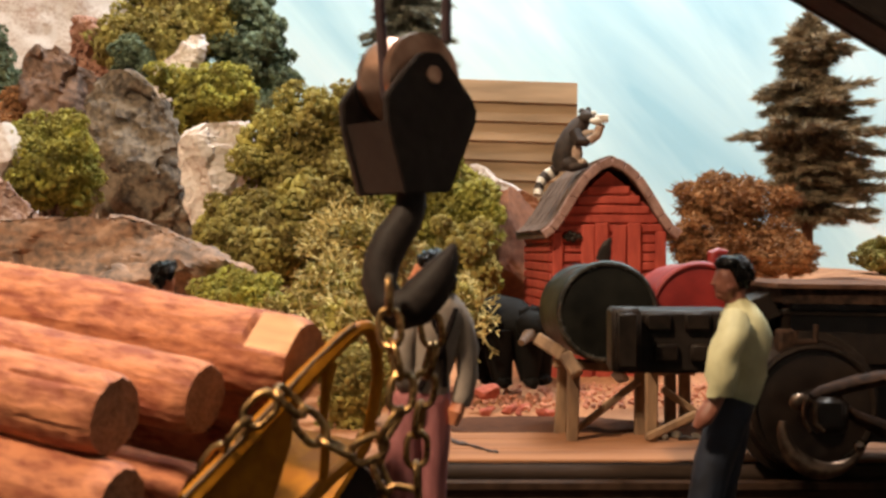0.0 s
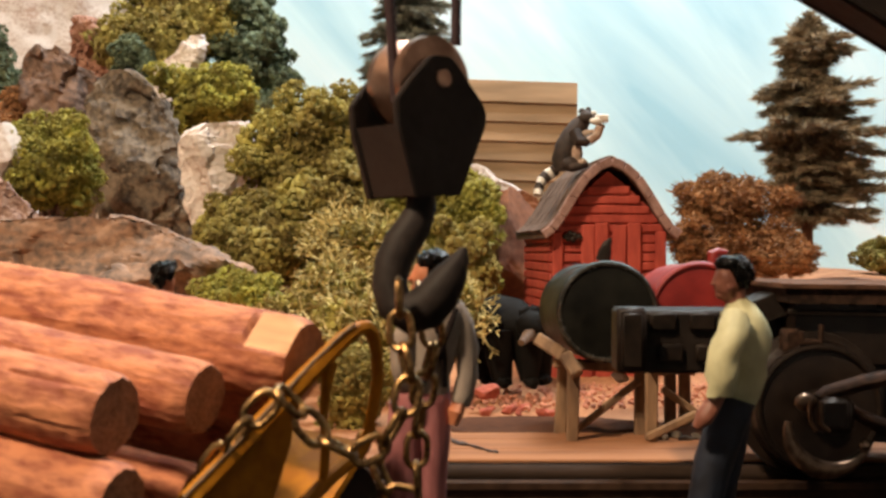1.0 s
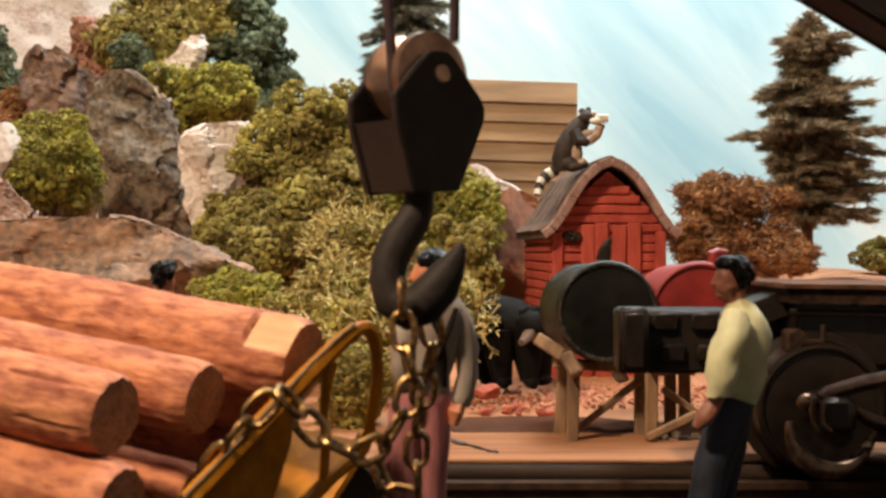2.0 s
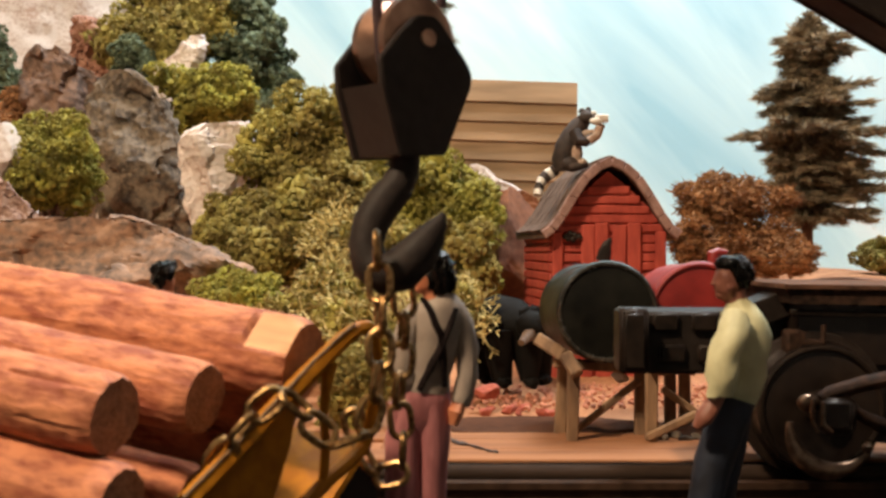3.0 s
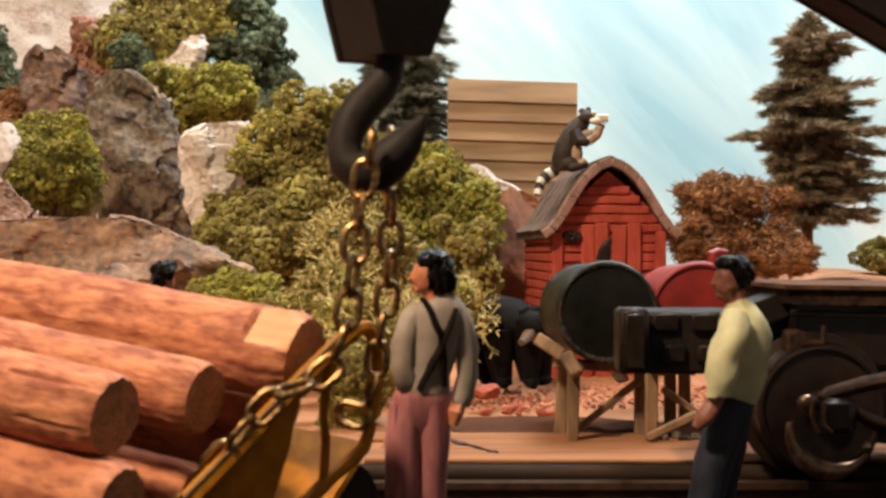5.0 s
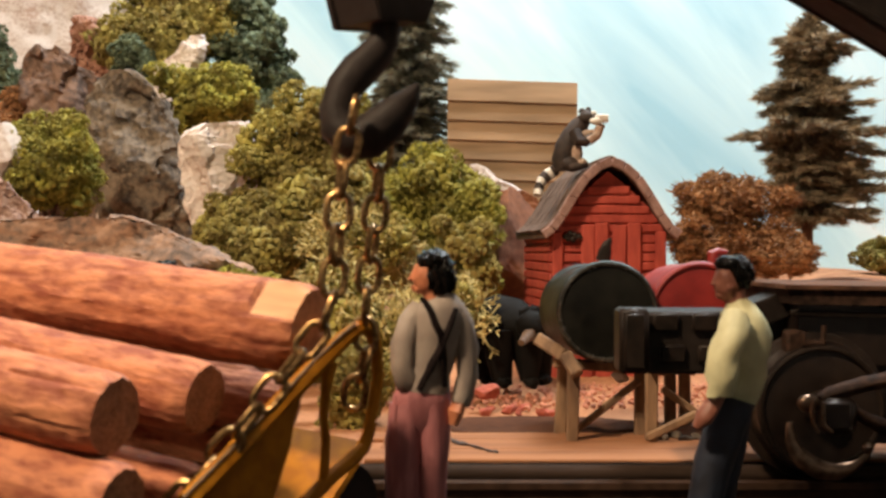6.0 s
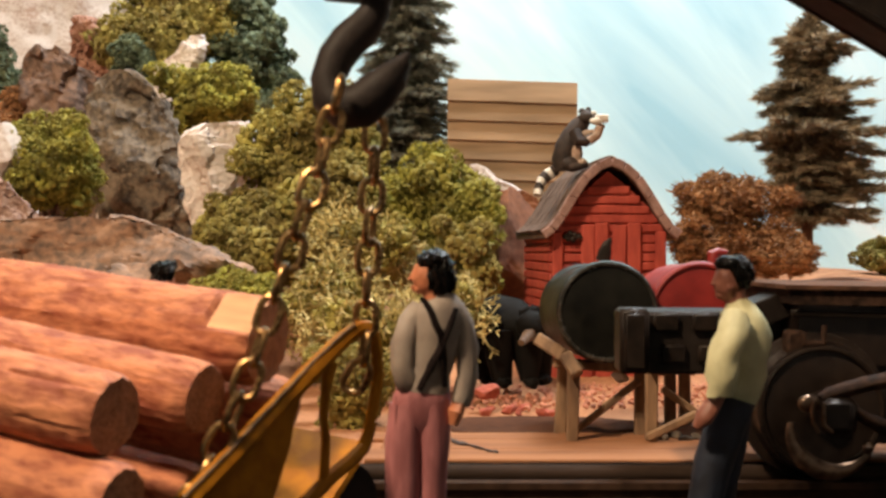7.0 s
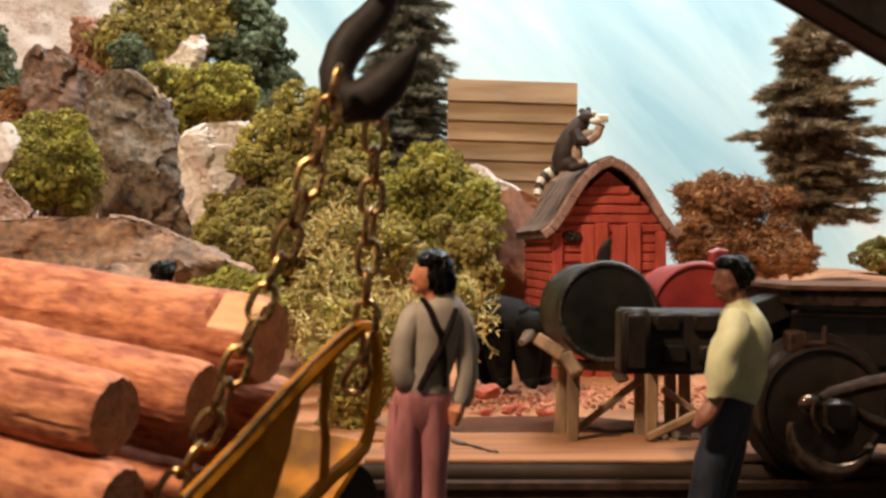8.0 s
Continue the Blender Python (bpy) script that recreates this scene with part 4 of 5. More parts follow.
# ---- figures ----
def worker(name, o, label, m, s, shirt, trousers, skin, straps, look_left=1.0, arm_bend=0.0):
    """A painted standing figure seen from behind; s is its size against 40 mm, m turns it."""
    bm = bmesh.new()
    for k in (-1, 1):
        tube(bm, [(k * 2.6, 0, 1.0), (k * 2.5, 0, 5), (k * 2.3, 0.1, 11), (k * 1.9, 0, 17), (k * 1.7, 0, 21)], [1.6, 1.7, 1.9, 2.45, 2.6], 14, 1)
        tube(bm, [(k * 2.7, 1.0, 0.7), (k * 3.0, -2.8, 0.6)], [1.3, 1.0], 10, 3, 0.7)
    tube(bm, [(0, 0, 17.6), (0, 0, 19.5), (0, 0, 22), (0, 0, 23.4)], [3.6, 4.1, 3.9, 3.6], 18, 1, 0.72)
    tube(bm, [(0, 0, 22.9), (0, 0.1, 24), (0, 0.2, 27), (0, 0.2, 30), (0, 0, 32.0), (0, -0.1, 33.0), (0, -0.1, 33.8)], [3.7, 3.7, 4.0, 4.5, 4.3, 3.2, 1.6], 20, 0, 0.66)
    for k in (-1, 1):
        bend = arm_bend if k == -1 else -arm_bend
        tube(bm, [(k * 3.6, 0, 32.4), (k * 4.9, 0.1, 30.5), (k * 5.5, 0.3, 27.5), (k * 5.7, 0.2 + bend, 24.6), (k * 5.0, -0.8 + bend * 2, 21.5), (k * 4.6, -1.3 + 2.4 * bend, 20.6)], [1.4, 1.7, 1.75, 1.6, 1.35, 1.0], 14, 0)
        tube(bm, [(k * 4.7, -1.2 + 2.2 * bend, 20.9), (k * 4.5, -1.5 + 2.5 * bend, 19.2), (k * 4.3, -1.6 + 2.6 * bend, 17.8)], [0.95, 1.25, 0.6], 12, 2, 0.7)
    tube(bm, [(0, 0, 33.2), (-0.1, -0.1, 35.4)], [1.35, 1.3], 12, 2)
    L = look_left
    ball(bm, (-0.5 * L, -0.3, 36.4), (1.5, 1.7, 2.2), 2)
    ball(bm, (-2.4 * L, -0.5, 36.4), (0.55, 0.45, 0.6), 2, 2)
    ball(bm, (-1.6 * L, -0.3, 35.0), (0.9, 0.8, 0.7), 2, 2)
    for c, r in (((0.3, 0.2, 38.0), (1.95, 2.0, 1.7)), ((0.9, 0.3, 36.9), (1.2, 1.9, 1.5)), ((-1.0, -0.2, 38.9), (1.1, 1.2, 0.8))):
        for v in ball(bm, c, r, 3):
            v.co += v.normal * (0.22 * math.sin(v.co.x * 5.5 + v.co.z * 2) + 0.3 * noise.noise(v.co))
    if straps:
        def strap(pts):
            tube(bm, pts, 0.42, 8, 4, 0.55)
        for k in (-1, 1):
            strap([(k * 2.3, -2.6, 31.9), (k * 2.6, -0.4, 33.6), (k * 2.5, 1.6, 32.6), (k * 1.6, 2.95, 30.3), (0, 3.1, 27.6), (-k * 1.5, 2.75, 25), (-k * 1.9, 2.65, 23.4)])
    bmesh.ops.transform(bm, matrix=Matrix.Translation(o) @ m @ Matrix.Diagonal((s, s, s, 1)), verts=bm.verts)
    return thing(name, o, label, "figurine", bm, [shirt, trousers, skin, HAIR, STRAP])



def cast(bm, amount):
    """The slightly uneven skin of a small painted casting."""
    bmesh.ops.subdivide_edges(bm, edges=bm.edges[:], cuts=1, use_grid_fill=True)
    bm.normal_update()
    for v in bm.verts:
        p = v.co
        v.co = p + v.normal * amount * (noise.noise(p * 0.9) + 0.6 * noise.noise(p * 2.2))


def braces_figure():
    """A painted worker seen from behind, head turned to the side, one hand in a pocket."""
    bm = bmesh.new()
    tube(bm, [(-4.5, 131.0, 0.8), (-4.4, 131.0, 9.0), (-4.3, 131.0, 14.5), (-4.2, 131.0, 19.5), (-3.9, 131.2, 23.3)], [1.7, 1.8, 1.9, 2.0, 1.9], 20, 1)
    tube(bm, [(-1.3, 131.5, 0.8), (-1.3, 131.5, 9.0), (-1.2, 131.4, 14.5), (-1.0, 131.3, 19.5), (-1.1, 131.2, 23.3)], [1.35, 1.4, 1.55, 1.8, 1.9], 20, 1)
    tube(bm, [(-2.6, 131.8, 10.0), (-2.6, 131.7, 15.0), (-2.5, 131.5, 19.0), (-2.5, 131.2, 21.5), (-2.3, 131.0, 23.9), (-2.1, 131.0, 25.2)], [0.5, 0.7, 1.5, 2.9, 3.15, 2.75], 24, 1, 0.62)
    tube(bm, [(-5.0, 129.4, 24.6), (-5.2, 129.6, 19.0), (-5.2, 129.6, 8.0)], 0.14, 6, 1)
    tube(bm, [(-2.1, 131.0, 24.7), (-1.8, 131.0, 26.7), (-1.3, 131.0, 29.1), (-0.7, 131.0, 31.9), (-0.5, 131.0, 33.5), (-0.6, 131.0, 34.6), (-0.9, 131.0, 35.2)], [2.75, 2.6, 2.75, 3.15, 3.0, 2.2, 1.2], 20, 0, 0.68)
    tube(bm, [(-2.4, 131.0, 33.8), (-3.5, 130.6, 32.2), (-4.2, 130.2, 29.8), (-4.3, 130.0, 27.4), (-3.8, 130.4, 25.5), (-3.1, 131.0, 24.9)], [1.1, 1.35, 1.4, 1.35, 1.3, 1.0], 14, 0)
    tube(bm, [(1.2, 131.0, 33.7), (2.2, 131.0, 31.9), (2.7, 131.0, 29.1), (2.6, 130.8, 26.4), (2.1, 130.5, 24.3), (1.8, 130.3, 23.4)], [1.1, 1.2, 1.15, 1.15, 1.15, 1.0], 14, 0)
    tube(bm, [(1.8, 130.3, 23.7), (1.4, 130.0, 22.6), (1.1, 130.0, 21.2)], [0.85, 1.1, 0.55], 12, 2, 0.7)
    for x in (-1.0, 1.6):
        tube(bm, [(-4.2 + x * 1.2, 130.0, 0.8), (-4.2 + x * 1.4, 133.5, 0.7)], [1.2, 1.0], 10, 3, 0.7)
    tube(bm, [(-0.9, 131.0, 34.5), (-1.2, 131.0, 35.9)], [1.2, 1.15], 12, 2)
    ball(bm, (-1.6, 131.2, 37.0), (1.75, 1.75, 2.1), 2)
    tube(bm, [(-2.5, 131.2, 37.9), (-3.2, 131.2, 37.0), (-3.75, 131.2, 36.7)], [0.5, 0.5, 0.2], 8, 2)
    ball(bm, (-3.0, 131.2, 35.9), (0.5, 0.6, 0.4), 2, 2)
    ball(bm, (-2.4, 131.1, 35.7), (0.85, 0.9, 0.6), 2, 2)
    ball(bm, (-1.2, 129.7, 36.7), (0.35, 0.25, 0.6), 2, 2)
    for v in ball(bm, (-0.35, 131.0, 37.1), (1.85, 2.0, 2.5), 3, 4):
        v.co += v.normal * 0.17 * math.sin(v.co.x * 7 + 1.5 * math.sin(v.co.z * 2.2))
    for v in ball(bm, (-1.0, 131.0, 38.7), (1.9, 1.8, 1.35), 3, 4):
        v.co += v.normal * 0.10 * math.sin(v.co.x * 8 + v.co.z * 3)
    for pts in ([(-2.2, 129.6, 34.8), (-1.3, 128.9, 33.4), (-0.2, 128.8, 30.8), (0.1, 129.1, 28.1), (0.2, 129.1, 25.3)],
                [(1.3, 129.6, 33.7), (0.7, 128.9, 31.7), (-0.5, 128.8, 29.0), (-1.6, 129.0, 26.9), (-2.5, 129.2, 25.1)]):
        tube(bm, pts, [0.42, 0.50, 0.54, 0.50, 0.46], 8, 4, 0.6)
    cast(bm, 0.16)
    thing("worker_figure", (-2.4, 131, 0), "painted worker figure in grey shirt, braces and rose trousers", "figurine", bm, [GREY_SHIRT, PINK_TROUSERS, SKIN, HAIR, STRAP])


def yellow_shirt_figure():
    """A painted worker in profile with one arm hanging forward."""
    bm = bmesh.new()
    tube(bm, [(28.9, 138.0, 0.0), (29.7, 138.0, 11.2), (30.6, 138.0, 15.7), (32.1, 138.0, 20.2), (33.1, 138.0, 23.1)], [1.4, 2.0, 2.2, 2.35, 2.3], 16, 1)
    tube(bm, [(32.8, 141.0, -0.8), (32.1, 141.0, 10.6), (32.6, 141.0, 15.2), (33.1, 140.5, 19.8), (33.7, 140.0, 22.8)], [1.4, 1.7, 2.0, 2.2, 2.2], 16, 1)
    tube(bm, [(33.5, 139.0, 21.9), (33.7, 139.0, 23.3), (34.1, 139.0, 25.9), (34.4, 139.0, 28.8), (34.3, 139.0, 31.4), (33.8, 139.0, 33.1), (33.4, 139.0, 34.3)], [2.0, 2.35, 2.75, 2.95, 2.7, 1.9, 1.1], 20, 0, 1.05)
    tube(bm, [(33.0, 136.0, 32.7), (32.1, 135.0, 30.5), (31.1, 134.4, 28.1), (30.7, 134.2, 25.9), (30.6, 134.4, 23.8)], [1.45, 1.75, 1.8, 1.7, 1.5], 16, 0)
    tube(bm, [(30.9, 135.4, 24.2), (30.0, 135.0, 22.8), (28.9, 134.8, 21.4), (28.1, 134.8, 20.2)], [1.0, 1.05, 1.25, 0.6], 12, 2, 0.8)
    tube(bm, [(33.5, 139.0, 33.6), (33.2, 139.0, 35.4)], [1.25, 1.3], 12, 2)
    ball(bm, (32.5, 139.0, 36.2), (1.6, 1.7, 2.2), 2)
    tube(bm, [(31.4, 139.0, 36.7), (30.8, 139.0, 35.9)], [0.5, 0.3], 8, 2)
    ball(bm, (31.9, 139.0, 34.8), (0.9, 0.9, 0.6), 2, 2)
    ball(bm, (32.4, 137.4, 35.7), (0.4, 0.3, 0.6), 2, 2)
    for v in ball(bm, (33.7, 139.0, 37.2), (1.8, 1.95, 2.0), 3, 4):
        v.co += v.normal * 0.1 * math.sin(v.co.x * 6 + v.co.z * 3)
    ball(bm, (32.7, 139.0, 38.3), (1.7, 1.7, 1.0), 3)
    for x in (35.2, 37.6):
        tube(bm, [(x - 2.2, 138, 0.8), (x - 6, 138, 0.7)], [1.2, 1.0], 10, 3, 0.7)
    cast(bm, 0.20)
    for v in bm.verts:
        if v.co.z > 23 and v.co.z < 33.5:
            v.co += v.normal * 0.15 * math.sin(v.co.z * 1.9 + 1.3 * v.co.x + 4.0 * noise.noise(v.co * 0.45))
    thing("worker_figure", (36, 138, 0), "painted worker figure in pale yellow shirt and navy trousers", "figurine", bm, [YELLOW_SHIRT, NAVY, SHADED_SKIN, HAIR])


braces_figure()
yellow_shirt_figure()
worker("worker_figure", (-40.0, 175, 0), "painted worker figure with black hair behind the logs", Matrix.Rotation(radians(205), 4, "Z"), 0.965, GREY_SHIRT, NAVY, SKIN, False, 0.1)


def bear():
    """A black bear figure that stands with its head low."""
    bm = bmesh.new()
    tube(bm, [(7.7, 268.0, 15.2), (8.5, 268.0, 19.0), (10.9, 268.0, 21.7), (13.7, 266.0, 23.1), (16.4, 264.0, 23.2), (18.5, 262.0, 23.1)], [4.2, 6.8, 7.6, 7.2, 5.8, 3.8], 20)
    ball(bm, (19.0, 258.0, 23.6), (3.6, 3.6, 3.4))
    tube(bm, [(18.5, 256.0, 22.3), (17.1, 253.0, 21.1), (16.1, 251.0, 20.7)], [1.8, 1.1, 0.6], 12, 1)
    for ear in ((17.3, 259.0, 26.5), (19.5, 259.0, 27.0)):
        ball(bm, ear, (1.2, 0.8, 1.3), 0, 2)
    for foot in ((9.8, 270.0, 10.3), (12.6, 262.0, 10.7), (18.7, 262.0, 10.7), (21.2, 264.0, 11.2)):
        x, y, z = foot
        tube(bm, [(x - 0.6, y, z + 12), (x - 0.3, y, z + 6), (x, y, z + 1)], [3.8, 3.0, 2.2], 14)
        ball(bm, (x + 0.3, y - 1.2, z + 0.7), (1.8, 2.3, 1.3), 0, 3)
    for v in bm.verts:
        v.co += Vector((noise.noise(v.co * 0.8), noise.noise(v.co * 0.8 + Vector((9, 0, 0))), noise.noise(v.co * 0.8 + Vector((0, 9, 0))))) * 0.5
    thing("bear_figure", (14.8, 264.0, 10.5), "glossy black bear figure with tan muzzle beside the barn", "figurine", bm, [BEAR_FUR, MUZZLE])


bear()


# ---- loose stones ----
def stones():
    rng = np.random.default_rng(90)
    for k in range(9):
        c = (rng.uniform(8, 24), rng.uniform(236, 248), 8.2)
        boulder("red_stone", c, (1.0 + rng.random() * 1.2, 1.1, 0.7 + 0.6 * rng.random()), RED_STONE, "small reddish stone on the ground by the barn", 100 + k, 2)
    pts = np.column_stack([rng.uniform(0, 80, 1300), rng.uniform(240, 285, 1300), np.full(1300, 8.4) + rng.random(1300) * 0.5])
    thing("gravel", (40, 255, 8), "pink crushed gravel round the barn", "gravel", clumps(pts, 0.22 + 0.36 * rng.random(1300) ** 2, rng), GRAVEL, kind="stuff", smooth=False)
    for k, (x, y) in enumerate(((37, 204), (39, 206), (40.5, 203.5), (42.5, 205), (38.5, 209))):
        boulder("dark_stone", (x, y, 8.4), (1.3 + 0.3 * (k % 3), 1.2, 0.9), GREY_ROCK, "dark grey stone at the trestle's foot", 140 + k, 3)
    boulder("red_stone", (9.5, 244.0, 11.8), (3.4, 2.6, 2.1), RED_STONE, "rounded red stone beside the bear", 131, 4)
    boulder("white_stone", (31.0, 211.0, 17.6), (1.9, 1.5, 1.3), WHITE, "white stone lodged under the trestle", 130, 3)


stones()

# ---- logs ----
AXIS = Vector((math.cos(radians(22)) * math.cos(radians(8)), -math.sin(radians(22)) * math.cos(radians(8)), -math.sin(radians(8))))


LIE = Matrix((AXIS, Vector((0, 0, 1)).cross(AXIS).normalized(), AXIS.cross(Vector((0, 0, 1)).cross(AXIS).normalized()))).transposed().to_4x4()


def log(end, r, length, label, seed, notch=False):
    """A peeled log whose sawn end is at end; notch cuts a flat pale patch beside it."""
    e = Vector(end)
    bm = bmesh.new()
    n, m = 80, 130
    split = [(0.12 * math.sin(seed) - 0.10) * math.pi, 0.62 * math.pi + seed, 1.3 * math.pi + seed]
    side = AXIS.cross(Vector((0, 0, 1))).normalized()
    up = side.cross(AXIS)
    rings, cut = [], []
    for j in range(m + 1):
        s = length * (1 - j / m)
        p = e - AXIS * s
        ring = []
        for i in range(n):
            a = 2 * math.pi * i / n
            q = side * math.cos(a) + up * math.sin(a)
            k = 1 + 0.075 * noise.noise(q * 1.3 + Vector((seed, s * 0.05, 0))) + 0.035 * noise.noise(q * 5 + Vector((seed, s * 0.16, 2))) + 0.03 * noise.noise(q * 9 + Vector((seed, s * 0.4, 5))) + 0.02 * noise.noise(q * 22 + Vector((seed, s * 1.1, 8)))
            for at in split:
                off = (a - at - 0.12 * noise.noise(Vector((s * 0.08, seed, at))) + math.pi) % (2 * math.pi) - math.pi
                k -= 0.07 * max(0, 1 - abs(off) / 0.07) * max(0, 0.5 + noise.noise(Vector((s * 0.06, at, seed))))
            if s < 1.6:
                k *= 1 - (0.10 + 0.05 * noise.noise(q * 3 + Vector((seed, 3, 0)))) * (1 - s / 1.6) ** 2
            if notch and s < 5.1 and 0.09 * math.pi < a < 0.45 * math.pi:
                k = min(k * 0.96, 0.83 / math.cos(a - 0.25 * math.pi))
            ring.append(bm.verts.new(p + q * r * k))
        rings.append(ring)
    for j in range(m):
        a, b = rings[j], rings[j + 1]
        for i in range(n):
            f = bm.faces.new((a[i], a[(i + 1) % n], b[(i + 1) % n], b[i]))
            ang = 2 * math.pi * (i + 0.5) / n
            if notch and length * (1 - j / m) < 5.1 and 0.09 * math.pi < ang < 0.45 * math.pi:
                f.material_index = 2
    bm.faces.new(rings[0][::-1])
    bm.faces.new(rings[-1]).material_index = 1
    bmesh.ops.recalc_face_normals(bm, faces=bm.faces)
    ob = thing("log", e - AXIS * length / 2, label, "log", bm, [LOG, LIT_END if notch else LOG_END, LOG_CUT], group="logs in the pile")
    ob.data.transform(LIE.inverted())
    ob.matrix_basis = Matrix.Translation(ob.location) @ LIE @ pose(0, 0, 0, 40 * seed, 0, 0)
    ob.data.transform(pose(0, 0, 0, -40 * seed, 0, 0))
    return ob


top_log = log((-13.6, 119.0, 28.8), 4.4, 68, "peeled log with a pale cut patch on the pile's top", 1, True)
log((-21.7, 111.0, 26.3), 3.55, 64, "peeled log below the top one", 2)
log((-27.7, 103.0, 25.8), 3.6, 60, "peeled log at the pile's front", 3)
log((-26.7, 101.0, 18.5), 3.6, 60, "peeled log low in the pile's front", 4)
log((-16.7, 129.0, 22.8), 3.5, 66, "peeled log low behind the chain", 5)
log((-23.4, 115.0, 16.0), 3.6, 64, "peeled log in the pile's middle", 6)
log((-21.1, 132.0, 23.8), 3.6, 64, "peeled log behind the pile's second row", 7)
# The last three logs are added to keep the pile's gaps dark.
log((-24.4, 137.0, 25.6), 3.6, 66, "peeled log added deep in the pile to cover lit ground", 8)
log((-32.8, 143.0, 26.8), 3.6, 66, "peeled log added at the pile's far side to cover lit ground", 9)
log((-19.2, 132.0, 17.7), 3.6, 64, "peeled log added at the pile's bottom to cover lit ground", 10)


# ---- yellow log car ----
def log_car():
    root = thing("log_car", (-12.5, 120.0, 8.9), "yellow log car with a sloping end frame", "rail car")

    def sweep(name, pts, r, mats=YELLOW, label="", flat=1.0):
        bm = bmesh.new()
        tube(bm, pts, r, 8, 0, flat)
        return part(name, bm, mats, root, label)

    sweep("side_rail", [(-21.6, 102.6, 18.6), (-18.2, 107.6, 22.2), (-14.5, 112.4, 26.3), (-12.0, 115.4, 28.9), (-9.5, 118.2, 31.4), (-8.4, 119.4, 32.2), (-7.6, 120.3, 32.3), (-7.0, 121.0, 31.6)], [0.95] * 4 + [0.85, 0.75, 0.75, 0.7])
    sweep("post", [(-7.0, 121.0, 31.6), (-6.6, 121.4, 29.6), (-6.5, 121.5, 27.2), (-6.9, 121.1, 24.6), (-7.3, 120.6, 22.1), (-7.8, 120.2, 20.5)], [0.7, 0.62, 0.6, 0.55, 0.6, 0.7])
    sweep("lower_rail", [(-7.8, 120.2, 20.5), (-9.0, 118.8, 19.4), (-10.8, 116.8, 18.1), (-12.9, 114.3, 16.2)], [0.7, 0.75, 0.75, 0.8])
    sweep("strut", [(-10.8, 116.8, 29.2), (-11.2, 116.3, 26.6), (-11.4, 116.2, 24.1), (-11.2, 116.4, 21.7), (-11.4, 116.1, 17.7)], [0.75, 0.5, 0.45, 0.45, 0.5])
    sweep("rail_edge", [(-21.7, 101.6, 19.2), (-18.3, 106.6, 22.7), (-14.6, 111.4, 26.8), (-12.2, 114.5, 29.4), (-9.7, 117.2, 31.8), (-8.6, 118.5, 32.7)], 0.2, EDGE, "worn dark top edge", 0.8)
    bm = bmesh.new()
    face = [(-21.6, 102.6, 18.4), (-18.2, 107.6, 22.1), (-14.5, 112.4, 26.1), (-12.4, 115.0, 28.1), (-13.2, 114.0, 26.3), (-13.9, 113.2, 24.0), (-14.2, 112.8, 21.7), (-14.9, 111.9, 19.2), (-15.7, 111.0, 16.6)]
    near = [bm.verts.new(p) for p in face]
    far = [bm.verts.new((x, y + 0.8, z)) for x, y, z in face]
    bm.faces.new(near), bm.faces.new(far[::-1])
    for k in range(len(face)):
        bm.faces.new((near[k], near[(k + 1) % len(face)], far[(k + 1) % len(face)], far[k]))
    bmesh.ops.recalc_face_normals(bm, faces=bm.faces)
    part("side_plate", bm, YELLOW, root, smooth=False)
    bm = bmesh.new()
    v = [bm.verts.new(p) for p in ((-16.6, 126.0, 21.8), (-7.7, 124.0, 20.3), (-11.4, 117.0, 14.8), (-17.1, 117.4, 14.7))]
    w = [bm.verts.new(q.co - Vector((0, 0.3, 0.9))) for q in v]
    bm.faces.new(v), bm.faces.new(w[::-1])
    for i in range(4):
        bm.faces.new((v[i], w[i], w[(i + 1) % 4], v[(i + 1) % 4]))
    bmesh.ops.recalc_face_normals(bm, faces=bm.faces)
    part("deck", bm, YELLOW, root, smooth=False)
    bm = bmesh.new()
    tube(bm, [(-10.9, 128.0, 13.9), (-11.2, 131.0, 13.3)], [4.0, 4.0], 28)
    part("wheel", bm, IRON, root)


log_car()


